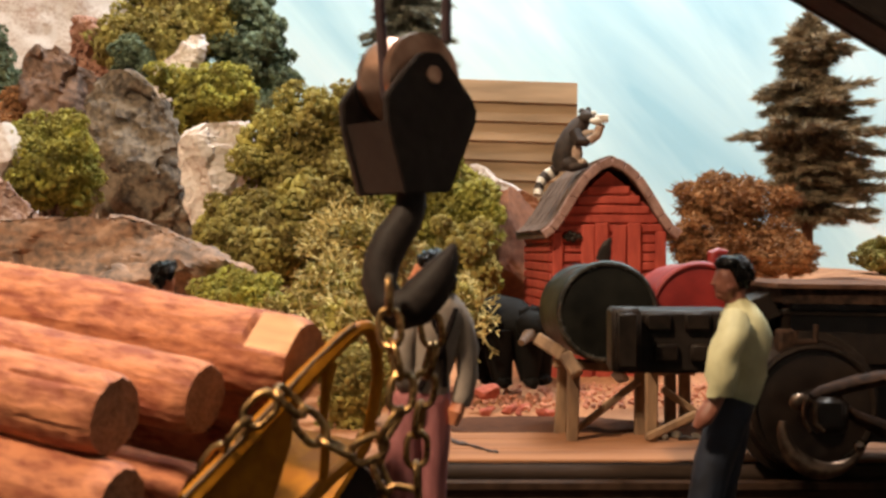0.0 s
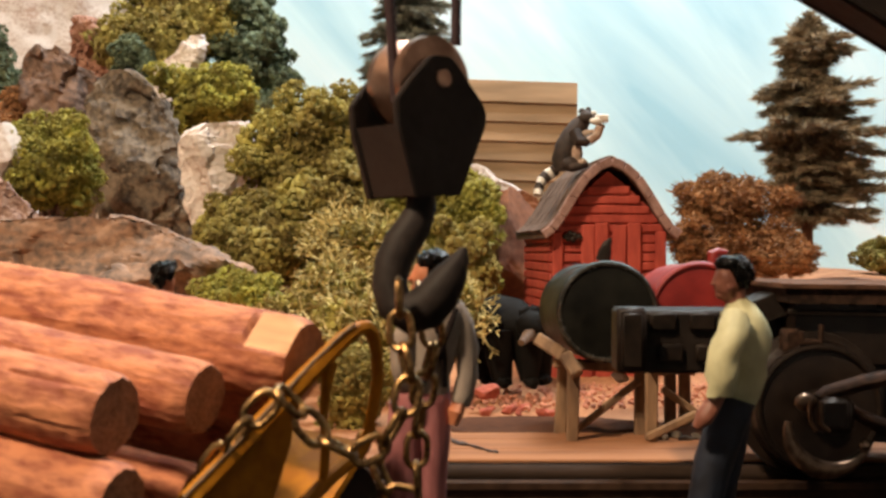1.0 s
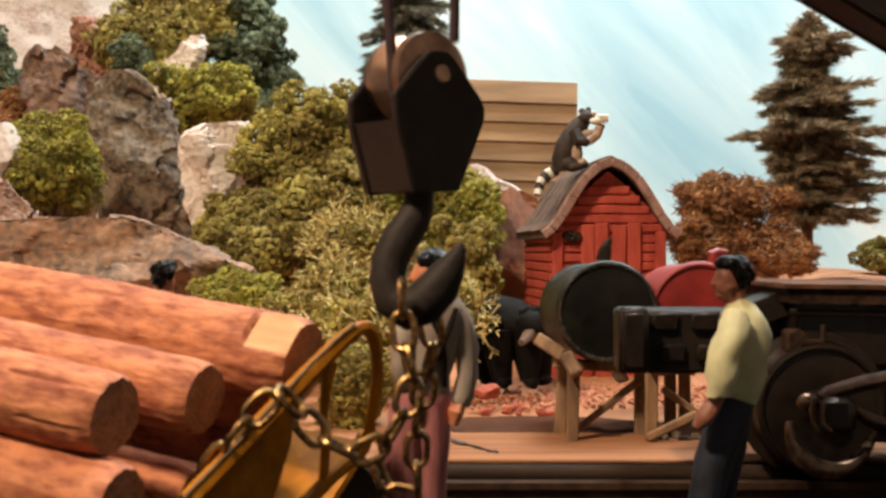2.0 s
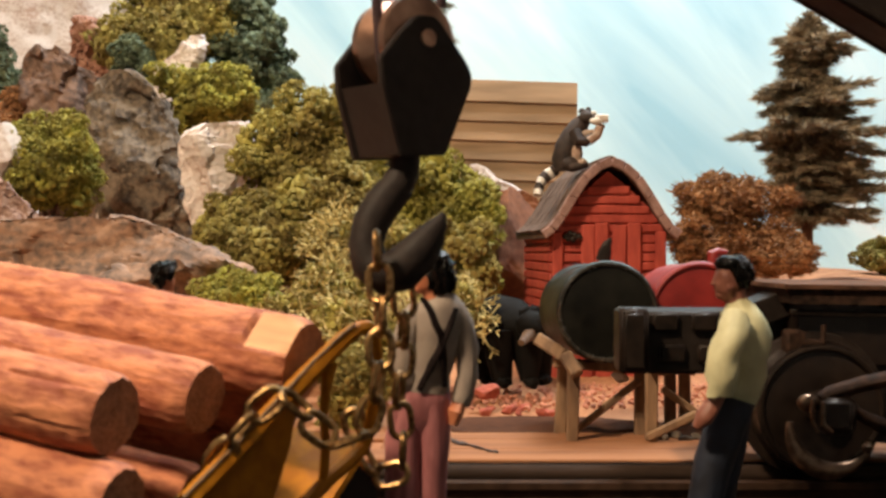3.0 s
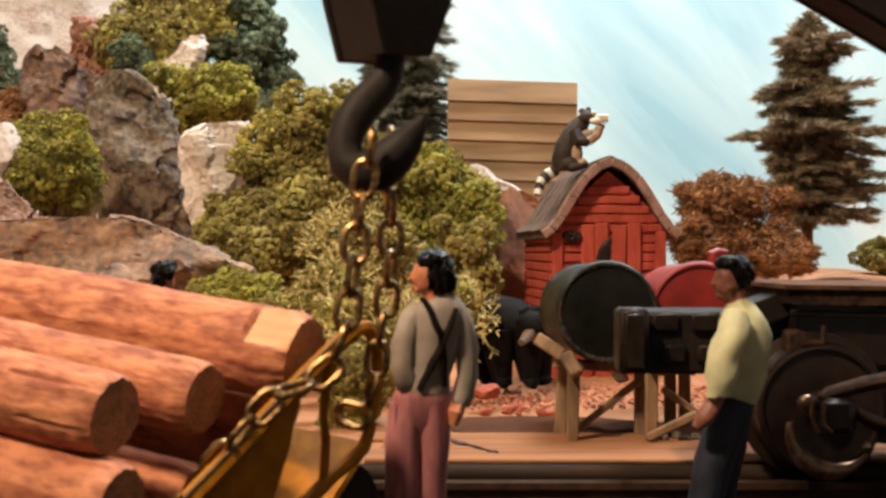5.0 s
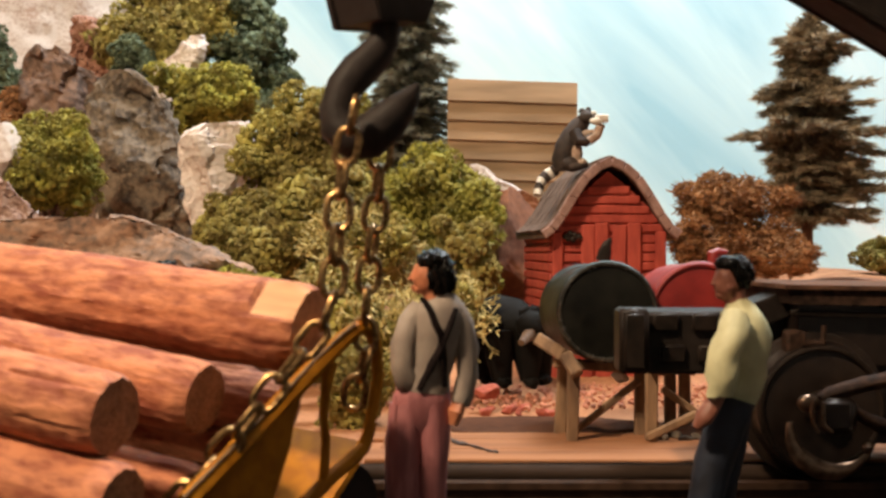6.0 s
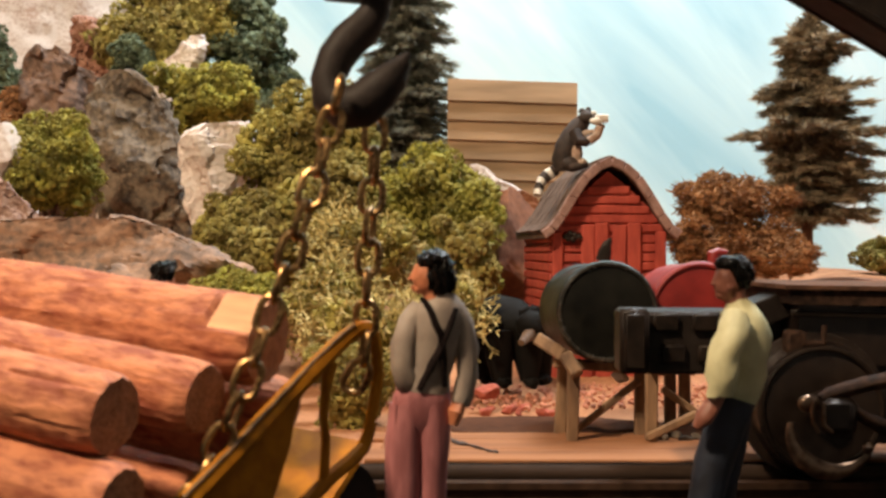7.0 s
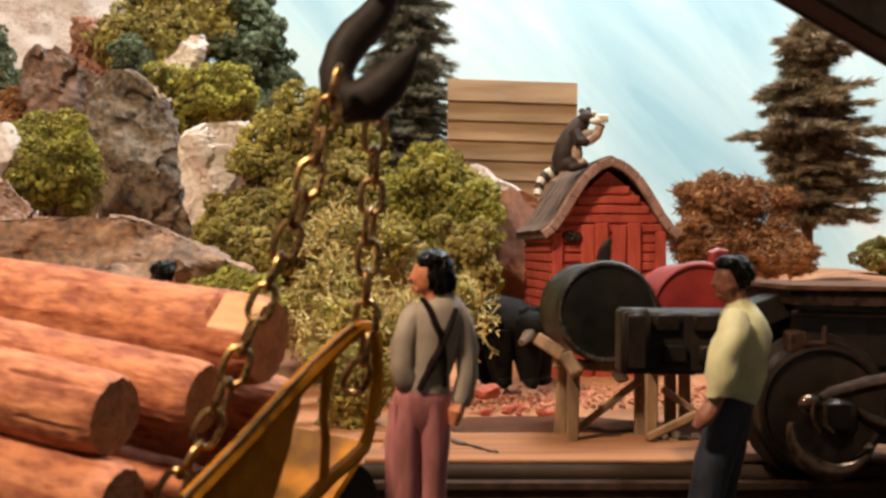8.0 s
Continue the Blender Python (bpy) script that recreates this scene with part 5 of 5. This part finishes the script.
# ---- crane car ----
def crane_car():
    root = thing("crane_car", (60, 172, 8.5), "black crane car on a four-wheel truck", "rail car")
    bm = bmesh.new()
    slab(bm, [(48.0, 34.5), (81.1, 33.5), (81.1, 24.1), (57.2, 24.1), (54.8, 26.3), (48.0, 26.3)], 168, 196)
    slab(bm, [(45.8, 30.3), (83.0, 30.3), (83.0, 10.7), (45.8, 13.1)], 176, 192)
    part("underframe", bm, TRUCK, root, smooth=False)
    bm = bmesh.new()
    slab(bm, [(45.4, 35.3), (80.2, 34.8), (80.2, 34.3), (45.4, 34.7)], 165, 199)
    part("deck", bm, DECK, root, "rusty brown deck plate", smooth=False)
    bm = bmesh.new()
    slab(bm, [(45.8, 34.7), (80.0, 34.3), (80.0, 32.2), (46.6, 32.6)], 165.6, 198)
    part("deck_edge", bm, DECK_EDGE, root, "rust-spotted dark edge of the deck", smooth=False)
    bm = bmesh.new()
    box(bm, (34.0, 178.0, 26.9), (16.53, 14, 8.76), 0, None, 0.5)
    beam = part("end_beam", bm, IRON, root)
    bm = bmesh.new()
    box(bm, (25.1, 169.0, 27.5), (4.1, 6, 8.9), 0, None, 0.5)
    box(bm, (25.1, 165.8, 27.5), (2.9, 0.8, 7.6), 0, None, 0.3)
    part("buffer_plate", bm, IRON_WORN, root)
    for c in ((30.2, 170.6, 29.8), (35.7, 170.6, 29.8), (31.2, 170.6, 25.4), (36.5, 170.6, 25.4)):
        bm = bmesh.new()
        box(bm, c, (3.63, 0.9, 2.53), 0, None, 0.3)
        part("pocket", bm, IRON_WORN, root)
    bm = bmesh.new()
    bar(bm, (42.2, 176.0, 30.3), (50.3, 176.0, 33.5), 3.6, 8)
    part("draft_arm", bm, IRON, root)
    bm = bmesh.new()
    box(bm, (46.7, 166.0, 26.9), (2.5, 3, 4.4), 0, None, 0.4)
    part("bracket", bm, DECK_EDGE, root, "rusty brown bracket block")
    bm = bmesh.new()
    tube(bm, [(47.6, 164.5, 28.9), (47.7, 164.5, 27.5), (50.3, 164.5, 27.4), (50.4, 164.5, 29.8)], [0.5, 0.55, 0.5, 0.4], 8)
    part("step", bm, DECK_EDGE, root, "rusty step iron")
    for c in (Vector((50.1, 167.0, 18.6)), Vector((82.7, 167.0, 18.6))):
        bm = bmesh.new()
        tube(bm, [c + Vector((0, a, 0)) for a in (-1.6, -1.4, -2.6, -2.9, -2.6, 0.4, 0.8, 1.6, 2.0)], [4.2, 6.4, 7.6, 8.2, 8.7, 9.1, 10.1, 10.3, 9.6], 56)
        wheel = part("wheel", bm, TRUCK, root)
        bm = bmesh.new()
        circle = [c + Vector((8.1 * math.cos(k), -2.8, 8.1 * math.sin(k))) for k in [2 * math.pi * i / 56 for i in range(57)]]
        tube(bm, circle, 0.45, 8, caps=False)
        part("tyre", bm, IRON_WORN, wheel, "worn dark wheel tyre")
        bm = bmesh.new()
        tube(bm, [c + Vector((0, -4.6, 0)), c + Vector((0, -1, 0))], [2.2, 3.0], 24)
        part("hub", bm, TRUCK, wheel)
        bm = bmesh.new()
        # Tapered arc shaped like the crescent of light on the lip.
        lip = [c + Vector((0.3, -6.6, -2.1)) + Vector((5.7 * math.cos(k), 0, 5.7 * math.sin(k))) for k in [radians(172 + 8.2 * i) for i in range(21)]]
        tube(bm, lip, [0.3 + 1.0 * math.sin(math.pi * min(1, (i + 2) / 21.5)) ** 1.4 for i in range(21)], 10, 0, 0.7)
        part("lip", bm, GLINT_IRON, wheel, "bright crescent for the highlight on the wheel's inner lip")
    bm = bmesh.new()
    box(bm, (50.0, 158.0, 18.5), (4.6, 4, 5.0), 0, None, 0.9)
    box(bm, (49.4, 155.6, 18.8), (3.4, 0.8, 3.6), 0, None, 0.3)
    part("axle_box", bm, TRUCK, root)
    # Thin tubes for the light lines along the box's left edge.
    for pts in ([(46.5, 156.0, 20.8), (46.3, 156.0, 19.5), (46.4, 156.0, 17.8), (47.1, 156.0, 16.6)], [(47.6, 155.4, 20.5), (47.5, 155.4, 19.3), (47.6, 155.4, 17.7), (48.7, 155.4, 16.7)]):
        bm = bmesh.new()
        tube(bm, pts, [0.25, 0.32, 0.32, 0.25], 8)
        part("box_edge", bm, GLINT_IRON, root, "bright tube for the glint along the axle box edge")
    bm = bmesh.new()
    ball(bm, (53.7, 157.0, 14.6), (0.75, 0.7, 0.9), 0, 3)
    part("pin", bm, STEEL, root, "bright pin end")
    bm = bmesh.new()
    # Bead added for the round highlight beside the axle box.
    ball(bm, (46.4, 158.0, 20.1), (1.5, 0.9, 1.2), 0, 3)
    part("journal_glint", bm, GLINT_IRON, root, "bright round bead for a highlight on the truck")
    for c in ((47.9, 167.6, 33.1), (51.8, 167.6, 32.9), (55.7, 167.6, 32.8), (59.6, 167.6, 32.6)):
        bm = bmesh.new()
        ball(bm, c, (0.7, 0.5, 0.7), 0, 2)
        part("rivet", bm, IRON_WORN, root)
    bm = bmesh.new()
    bar(bm, (46.6, 167.0, 31.4), (78.8, 167.0, 30.6), 0.8, 1.2)
    part("flange", bm, IRON_WORN, root)
    bm = bmesh.new()
    tube(bm, [(47.9, 158.0, 20.7), (49.1, 158.0, 21.3), (51.2, 158.0, 21.9), (53.6, 158.0, 22.6), (56.7, 158.0, 23.2), (70.9, 158.0, 23.8)], [0.8, 1.2, 1.25, 1.3, 1.3, 1.3], 10, 0, 0.8)
    tube(bm, [(51.9, 159.0, 19.5), (54.0, 159.0, 18.1), (57.1, 159.0, 16.7), (64.4, 159.0, 13.9)], [1.2, 1.7, 2.4, 2.6], 10, 0, 0.5)
    part("side_frame", bm, DECK_EDGE, root)
    return root


crane = crane_car()


def crane_boom():
    root = thing("crane_boom", (43.7, 120.0, 61.2), "black riveted crane boom rising over the yard", "crane boom")
    a, b = Vector((53.9, 122.0, 58.0)), Vector((-2.5, 116.0, 89.1))
    bm = bmesh.new()
    bar(bm, a + Vector((0, 3, 0)), b + Vector((0, 3, 0)), 5.4, 1.0)
    bar(bm, a - Vector((0, 3, 0)), b - Vector((0, 3, 0)), 5.4, 1.0)
    part("side_girder", bm, IRON, root)
    bm = bmesh.new()
    bar(bm, a + Vector((0, 0, -2.6)), b + Vector((0, 0, -2.6)), 0.6, 7.4)
    part("bottom_flange", bm, IRON, root)
    return root


boom = crane_boom()


# ---- hook block ----
def hook_block():
    pin = Vector((-0.9, 116.0, 56.6))
    root = thing("hook_block", pin, "black crane hook block with brass sheave and forged hook", "crane hook")
    turn = Matrix.Translation(pin) @ Matrix.Rotation(radians(40), 4, "Z")

    def put(name, bm, material, label="", smooth=False):
        bmesh.ops.transform(bm, matrix=turn, verts=bm.verts)
        return part(name, bm, material, root, label, smooth)

    cheek = [(-5.6, -2.4), (-3.6, 0.0), (-1.7, 1.8), (-0.9, 2.15), (0.9, 2.15), (1.7, 1.6), (5.0, -1.9), (5.6, -3.0), (5.5, -4.2), (2.2, -11.1), (-3.4, -11.4), (-5.4, -5.0)]
    for y in (0, 7.0):
        bm = bmesh.new()
        slab(bm, cheek, y, y + 0.9)
        bmesh.ops.bevel(bm, geom=bm.edges[:], offset=0.14, segments=2, affect="EDGES")
        put("cheek_plate", bm, HOOK)
    bm = bmesh.new()
    slab(bm, [(-5.2, -4.6), (5.0, -5.0), (1.9, -11.0), (-3.1, -11.2)], 0.8, 7.1)
    put("spacer", bm, HOOK)
    bm = bmesh.new()
    tube(bm, [(0, y, -0.1) for y in (1.1, 1.3, 2.2, 3.0, 3.9, 4.8, 5.6, 6.5, 6.7)], [3.7, 4.3, 4.4, 3.6, 2.7, 3.6, 4.4, 4.3, 3.7], 44)
    put("sheave", bm, BRASS, "polished brass sheave", True)
    bm = bmesh.new()
    tube(bm, [(0, y, 0) for y in (-0.25, -0.2, 8.1, 8.15)], [0.7, 0.85, 0.85, 0.7], 20)
    put("pin", bm, BRASS, "brass pin end", True)
    bm = bmesh.new()
    path = [(-3.1, 118.0, 46.1), (-3.1, 118.0, 44.3), (-3.7, 117.6, 42.7), (-4.9, 117.0, 40.9), (-5.8, 116.6, 39.0), (-6.1, 116.0, 36.8), (-5.5, 115.6, 35.0), (-4.1, 115.4, 34.3), (-2.5, 115.2, 34.8), (-1.1, 115.0, 36.4), (-0.1, 115.0, 38.0), (0.7, 115.0, 39.5), (1.1, 115.0, 40.5)]
    tube(bm, path, [1.4, 1.5, 1.7, 1.85, 1.8, 1.7, 1.85, 2.15, 2.2, 2.0, 1.55, 0.85, 0.25], 18)
    swing = part("hook", bm, HOOK, root, "black forged hook")
    for a, b in (((-5.5, 117.0, 54.4), (-9.3, 117.0, 112.8)), ((0.3, 121.0, 60.6), (0.9, 120.0, 114.7))):
        bm = bmesh.new()
        tube(bm, [a, b], 0.5, 10)
        part("cable", bm, CABLE, root, "dark hoisting cable")
    return root, swing, (Vector((-3.1, 118.0, 46.1)) - pin) * MM


hook, swing, swing_at = hook_block()


# ---- chain ----
PITCH, LINK_LONG, LINK_WIDE, WIRE = 3.0, 4.1, 2.8, 0.35


def link_mesh():
    bm = bmesh.new()
    r = LINK_WIDE / 2 - WIRE
    h = LINK_LONG / 2 - WIRE - r
    pts = [Vector((r * math.cos(a), 0, h + r * math.sin(a))) for a in [math.pi * k / 8 for k in range(9)]]
    pts += [Vector((-r * math.cos(a), 0, -h - r * math.sin(a))) for a in [math.pi * k / 8 for k in range(9)]]
    rings = []
    n = len(pts)
    for i, p in enumerate(pts):
        t = (pts[(i + 1) % n] - pts[i - 1]).normalized()
        s = Vector((0, 1, 0))
        u = t.cross(s)
        rings.append([bm.verts.new(p + (s * math.cos(a) + u * math.sin(a)) * WIRE) for a in [2 * math.pi * k / 8 for k in range(8)]])
    for i in range(n):
        for k in range(8):
            bm.faces.new((rings[i][k], rings[i][(k + 1) % 8], rings[(i + 1) % n][(k + 1) % 8], rings[(i + 1) % n][k]))
    bmesh.ops.recalc_face_normals(bm, faces=bm.faces)
    return place(bm, CHAIN, (0, 0, 0), True)


LINK = link_mesh()


def along(path, s):
    """The point at arc length s of a polyline, and its direction; past the end it runs straight on."""
    for a, b in zip(path, path[1:]):
        d = (b - a).length
        if s <= d or b is path[-1]:
            return a + (b - a) * (s / d), (b - a) / d
        s -= d


def smooth_path(points, near, far):
    """Points in x and z become a soft curve whose depth goes from near to far."""
    n = len(points)
    p = [Vector((x, near + (far - near) * i / (n - 1), z)) for i, (x, z) in enumerate(points)]
    for _ in range(2):
        q = [p[0]]
        for a, b in zip(p, p[1:]):
            q += [a * 0.75 + b * 0.25, a * 0.25 + b * 0.75]
        p = q + [p[-1]]
    return p


def chain(count, label, stages, near, far):
    """Loose links, each keyed from stage to stage along the chain's curve."""
    root = thing("chain", (0, 0, 0), label, "chain")
    links = []
    for i in range(count):
        ob = new("link", LINK)
        ob.parent = root
        links.append((ob, []))
    for t, points in stages:
        path = smooth_path(points, near, far)
        for i, (ob, rows) in enumerate(links):
            p, d = along(path, PITCH * (i + 0.3))
            face = Vector((0, -1, 0)) if i % 2 else Vector((1, 0, 0)) if abs(d.x) < 0.6 else Vector((0, 0, 1))
            y = (face - d * face.dot(d)).normalized()
            if i % 2 == 0:
                y = d.cross((Vector((0, -1, 0)) - d * -d.y).normalized())
            x = y.cross(d)
            m = Matrix((x, y, d)).transposed().to_4x4()
            m = m @ Matrix.Rotation(radians(20 * math.sin(i * 2.1)), 4, "Z")
            rows.append((t, Matrix.Translation(p * MM) @ m))
    return links


# curves of the sling from the hook to the log, in x and z
sling_slack = [(-4.9, 36.7), (-4.9, 31.7), (-3.2, 26.5), (-6.4, 21.3), (-11.0, 22.8), (-13.9, 27.7), (-17.2, 25.0), (-21.9, 18.3)]
sling_slack_b = [(-3.8, 36.4), (-3.6, 31.7), (-2.5, 27.1), (-5.9, 21.3), (-11.0, 22.8), (-13.9, 27.7), (-17.2, 25.0), (-21.9, 18.3)]
sling_rise = [(-5.9, 40.3), (-5.7, 33.8), (-5.4, 27.6), (-7.5, 22.4), (-11.0, 23.3), (-13.9, 27.7), (-17.2, 25.0), (-21.9, 18.3)]
sling_rise_b = [(-6.3, 42.9), (-5.4, 36.9), (-6.2, 29.7), (-7.5, 23.4), (-11.0, 24.6), (-13.9, 27.4), (-17.2, 25.0), (-21.9, 18.3)]
sling_half = [(-6.0, 47.9), (-6.4, 42.1), (-7.2, 33.8), (-8.8, 27.6), (-11.5, 26.4), (-14.4, 26.9), (-17.4, 24.3), (-21.9, 18.3)]
sling_near = [(-8.0, 53.1), (-9.3, 46.3), (-9.7, 38.5), (-10.2, 33.8), (-12.5, 30.9), (-15.2, 27.5), (-17.4, 24.5), (-22.9, 18.3)]
sling_taut = [(-8.3, 54.1), (-9.3, 46.3), (-9.6, 40.6), (-10.3, 35.9), (-12.1, 32.4), (-13.8, 29.5), (-16.9, 24.8), (-22.4, 18.3)]
sling_slip = [(-9.3, 54.6), (-10.7, 48.4), (-12.6, 42.1), (-15.0, 34.9), (-16.5, 29.0), (-18.7, 23.8), (-21.0, 18.8)]
sling_off = [(-9.6, 55.9), (-11.1, 49.9), (-12.8, 43.7), (-15.6, 36.5), (-18.0, 30.5), (-20.4, 24.3), (-23.9, 18.8)]
# curves of the other leg, from the hook to the car
leg_slack = [(-2.2, 35.9), (-0.7, 31.2), (-2.0, 26.2), (-2.7, 20.2), (-2.4, 15.2), (-5.2, 15.7), (-7.4, 20.2), (-8.0, 25.7)]
leg_rise = [(-4.4, 40.1), (-4.0, 33.4), (-4.6, 26.2), (-4.0, 21.3), (-5.2, 18.0), (-8.0, 19.6), (-9.1, 23.5)]
leg_half = [(-4.6, 48.3), (-4.4, 40.1), (-4.5, 33.4), (-5.2, 28.5), (-6.9, 23.5), (-8.8, 21.8), (-9.6, 24.6)]
leg_near = [(-6.0, 53.3), (-6.2, 46.7), (-7.0, 40.1), (-7.7, 33.4), (-7.5, 29.0), (-8.9, 26.2), (-8.5, 22.4)]
leg_off = [(-6.7, 55.0), (-6.6, 48.9), (-7.2, 42.3), (-7.5, 35.6), (-7.7, 29.0), (-9.1, 26.2), (-8.5, 21.8)]


def motions():
    rest = hook.location.copy()
    s = 116 / 2154 * MM
    rows = []
    # seconds, then the block's shift to the side and up, and its swing
    for t, dx, dz, tilt in ((0, 0, 0, 0), (0.5, 8, -4, 0), (1.0, 18, -6, 0), (1.5, 21, -9, 0), (2.0, 15, 2, 0), (2.4, 5, 22, 0), (2.8, -5, 48, 0), (3.0, -9, 65, 0), (3.5, -12, 110, 1),
                            (4.0, -20, 146, 1), (4.5, -28, 195, 1), (5.2, -38, 258, 0), (5.8, -43, 291, 0), (6.0, -43, 303, 0), (6.5, -46, 322, 0), (6.7, -58, 336, 0), (6.9, -61, 350, 0), (7.2, -55, 365, 0), (8.0, -47, 368, 0)):
        rows.append((t, Matrix.Translation(rest + Vector((dx * s, 0, dz * s))) @ pose(0, 0, 0, 0, tilt, 0)))
    walk(hook, rows)
    walk(swing, [(t, Matrix.Translation(swing_at + Vector((0, 0, -0.00005 * a))) @ pose(0, 0, 0, 0, a, 0) @ Matrix.Translation(-swing_at)) for t, a in ((0, 0), (1.5, 0), (2.2, 1), (3.0, 5), (3.5, 6), (4.5, 7), (6.0, 11), (6.7, 11), (7.2, 10), (8.0, 10))])
    rest = crane.location.copy()
    s = 168 / 2154 * MM
    walk(crane, [(t, Matrix.Translation(rest + Vector((dx * s, 0, -dz * s))) @ pose(0, 0, 0, 0, turn, 0)) for t, dx, dz, turn in ((0, 0, 0, 0), (0.5, 0, 0, 0), (1.0, 9, 0, 0), (1.5, 12, 0, 0), (3.0, 13, 1, 0), (6.0, 13, 2, 0.1), (8.0, 15, 3, 0.15))])
    rest = boom.location.copy()
    s = 120 / 2154 * MM
    walk(boom, [(t, Matrix.Translation(rest + Vector((dx * s, 0, 0)))) for t, dx in ((0, 0), (0.5, 0), (1.0, 12), (1.5, 12), (3.0, 6), (4.5, 10), (6.0, -5), (6.5, -10), (7.0, -6), (8.0, -30))])
    rest, lie = top_log.location.copy(), top_log.matrix_basis.to_quaternion().to_matrix().to_4x4()
    s = 126 / 2154 * MM
    rows = []
    for t, dx, dz, tilt in ((0, 0, 0, 0), (4.5, 0, 0, 0), (5.0, 1, 5, -0.3), (5.8, 8, 31, -1.7), (6.0, 9, 37, -2.1), (6.5, 4, 62, -2.7), (6.6, -28, 42, -2.3), (6.7, -58, 18, -1.9), (6.8, -62, 17, -1.9), (8.0, -62, 18, -1.9)):
        rows.append((t, Matrix.Translation(rest + Vector((dx * s, 0, dz * s))) @ pose(0, 0, 0, 0, tilt, 0) @ lie))
    walk(top_log, rows)
    for links in (chain(17, "antique brass sling chain from the hook round the log", [(0, sling_slack), (0.5, sling_slack), (1.2, sling_slack_b), (2.0, sling_slack_b), (2.9, sling_rise), (3.5, sling_rise_b), (4.5, sling_half), (6.0, sling_near), (6.5, sling_taut), (6.7, sling_slip), (6.9, sling_slip), (7.2, sling_off), (8.0, sling_off)], 111, 106),
                  chain(10, "antique brass chain leg from the hook to the car", [(0, leg_slack), (2.0, leg_slack), (3.2, leg_rise), (4.5, leg_half), (6.0, leg_near), (6.5, leg_near), (7.0, leg_off), (8.0, leg_off)], 118, 121)):
        for ob, rows in links:
            walk(ob, rows)


motions()
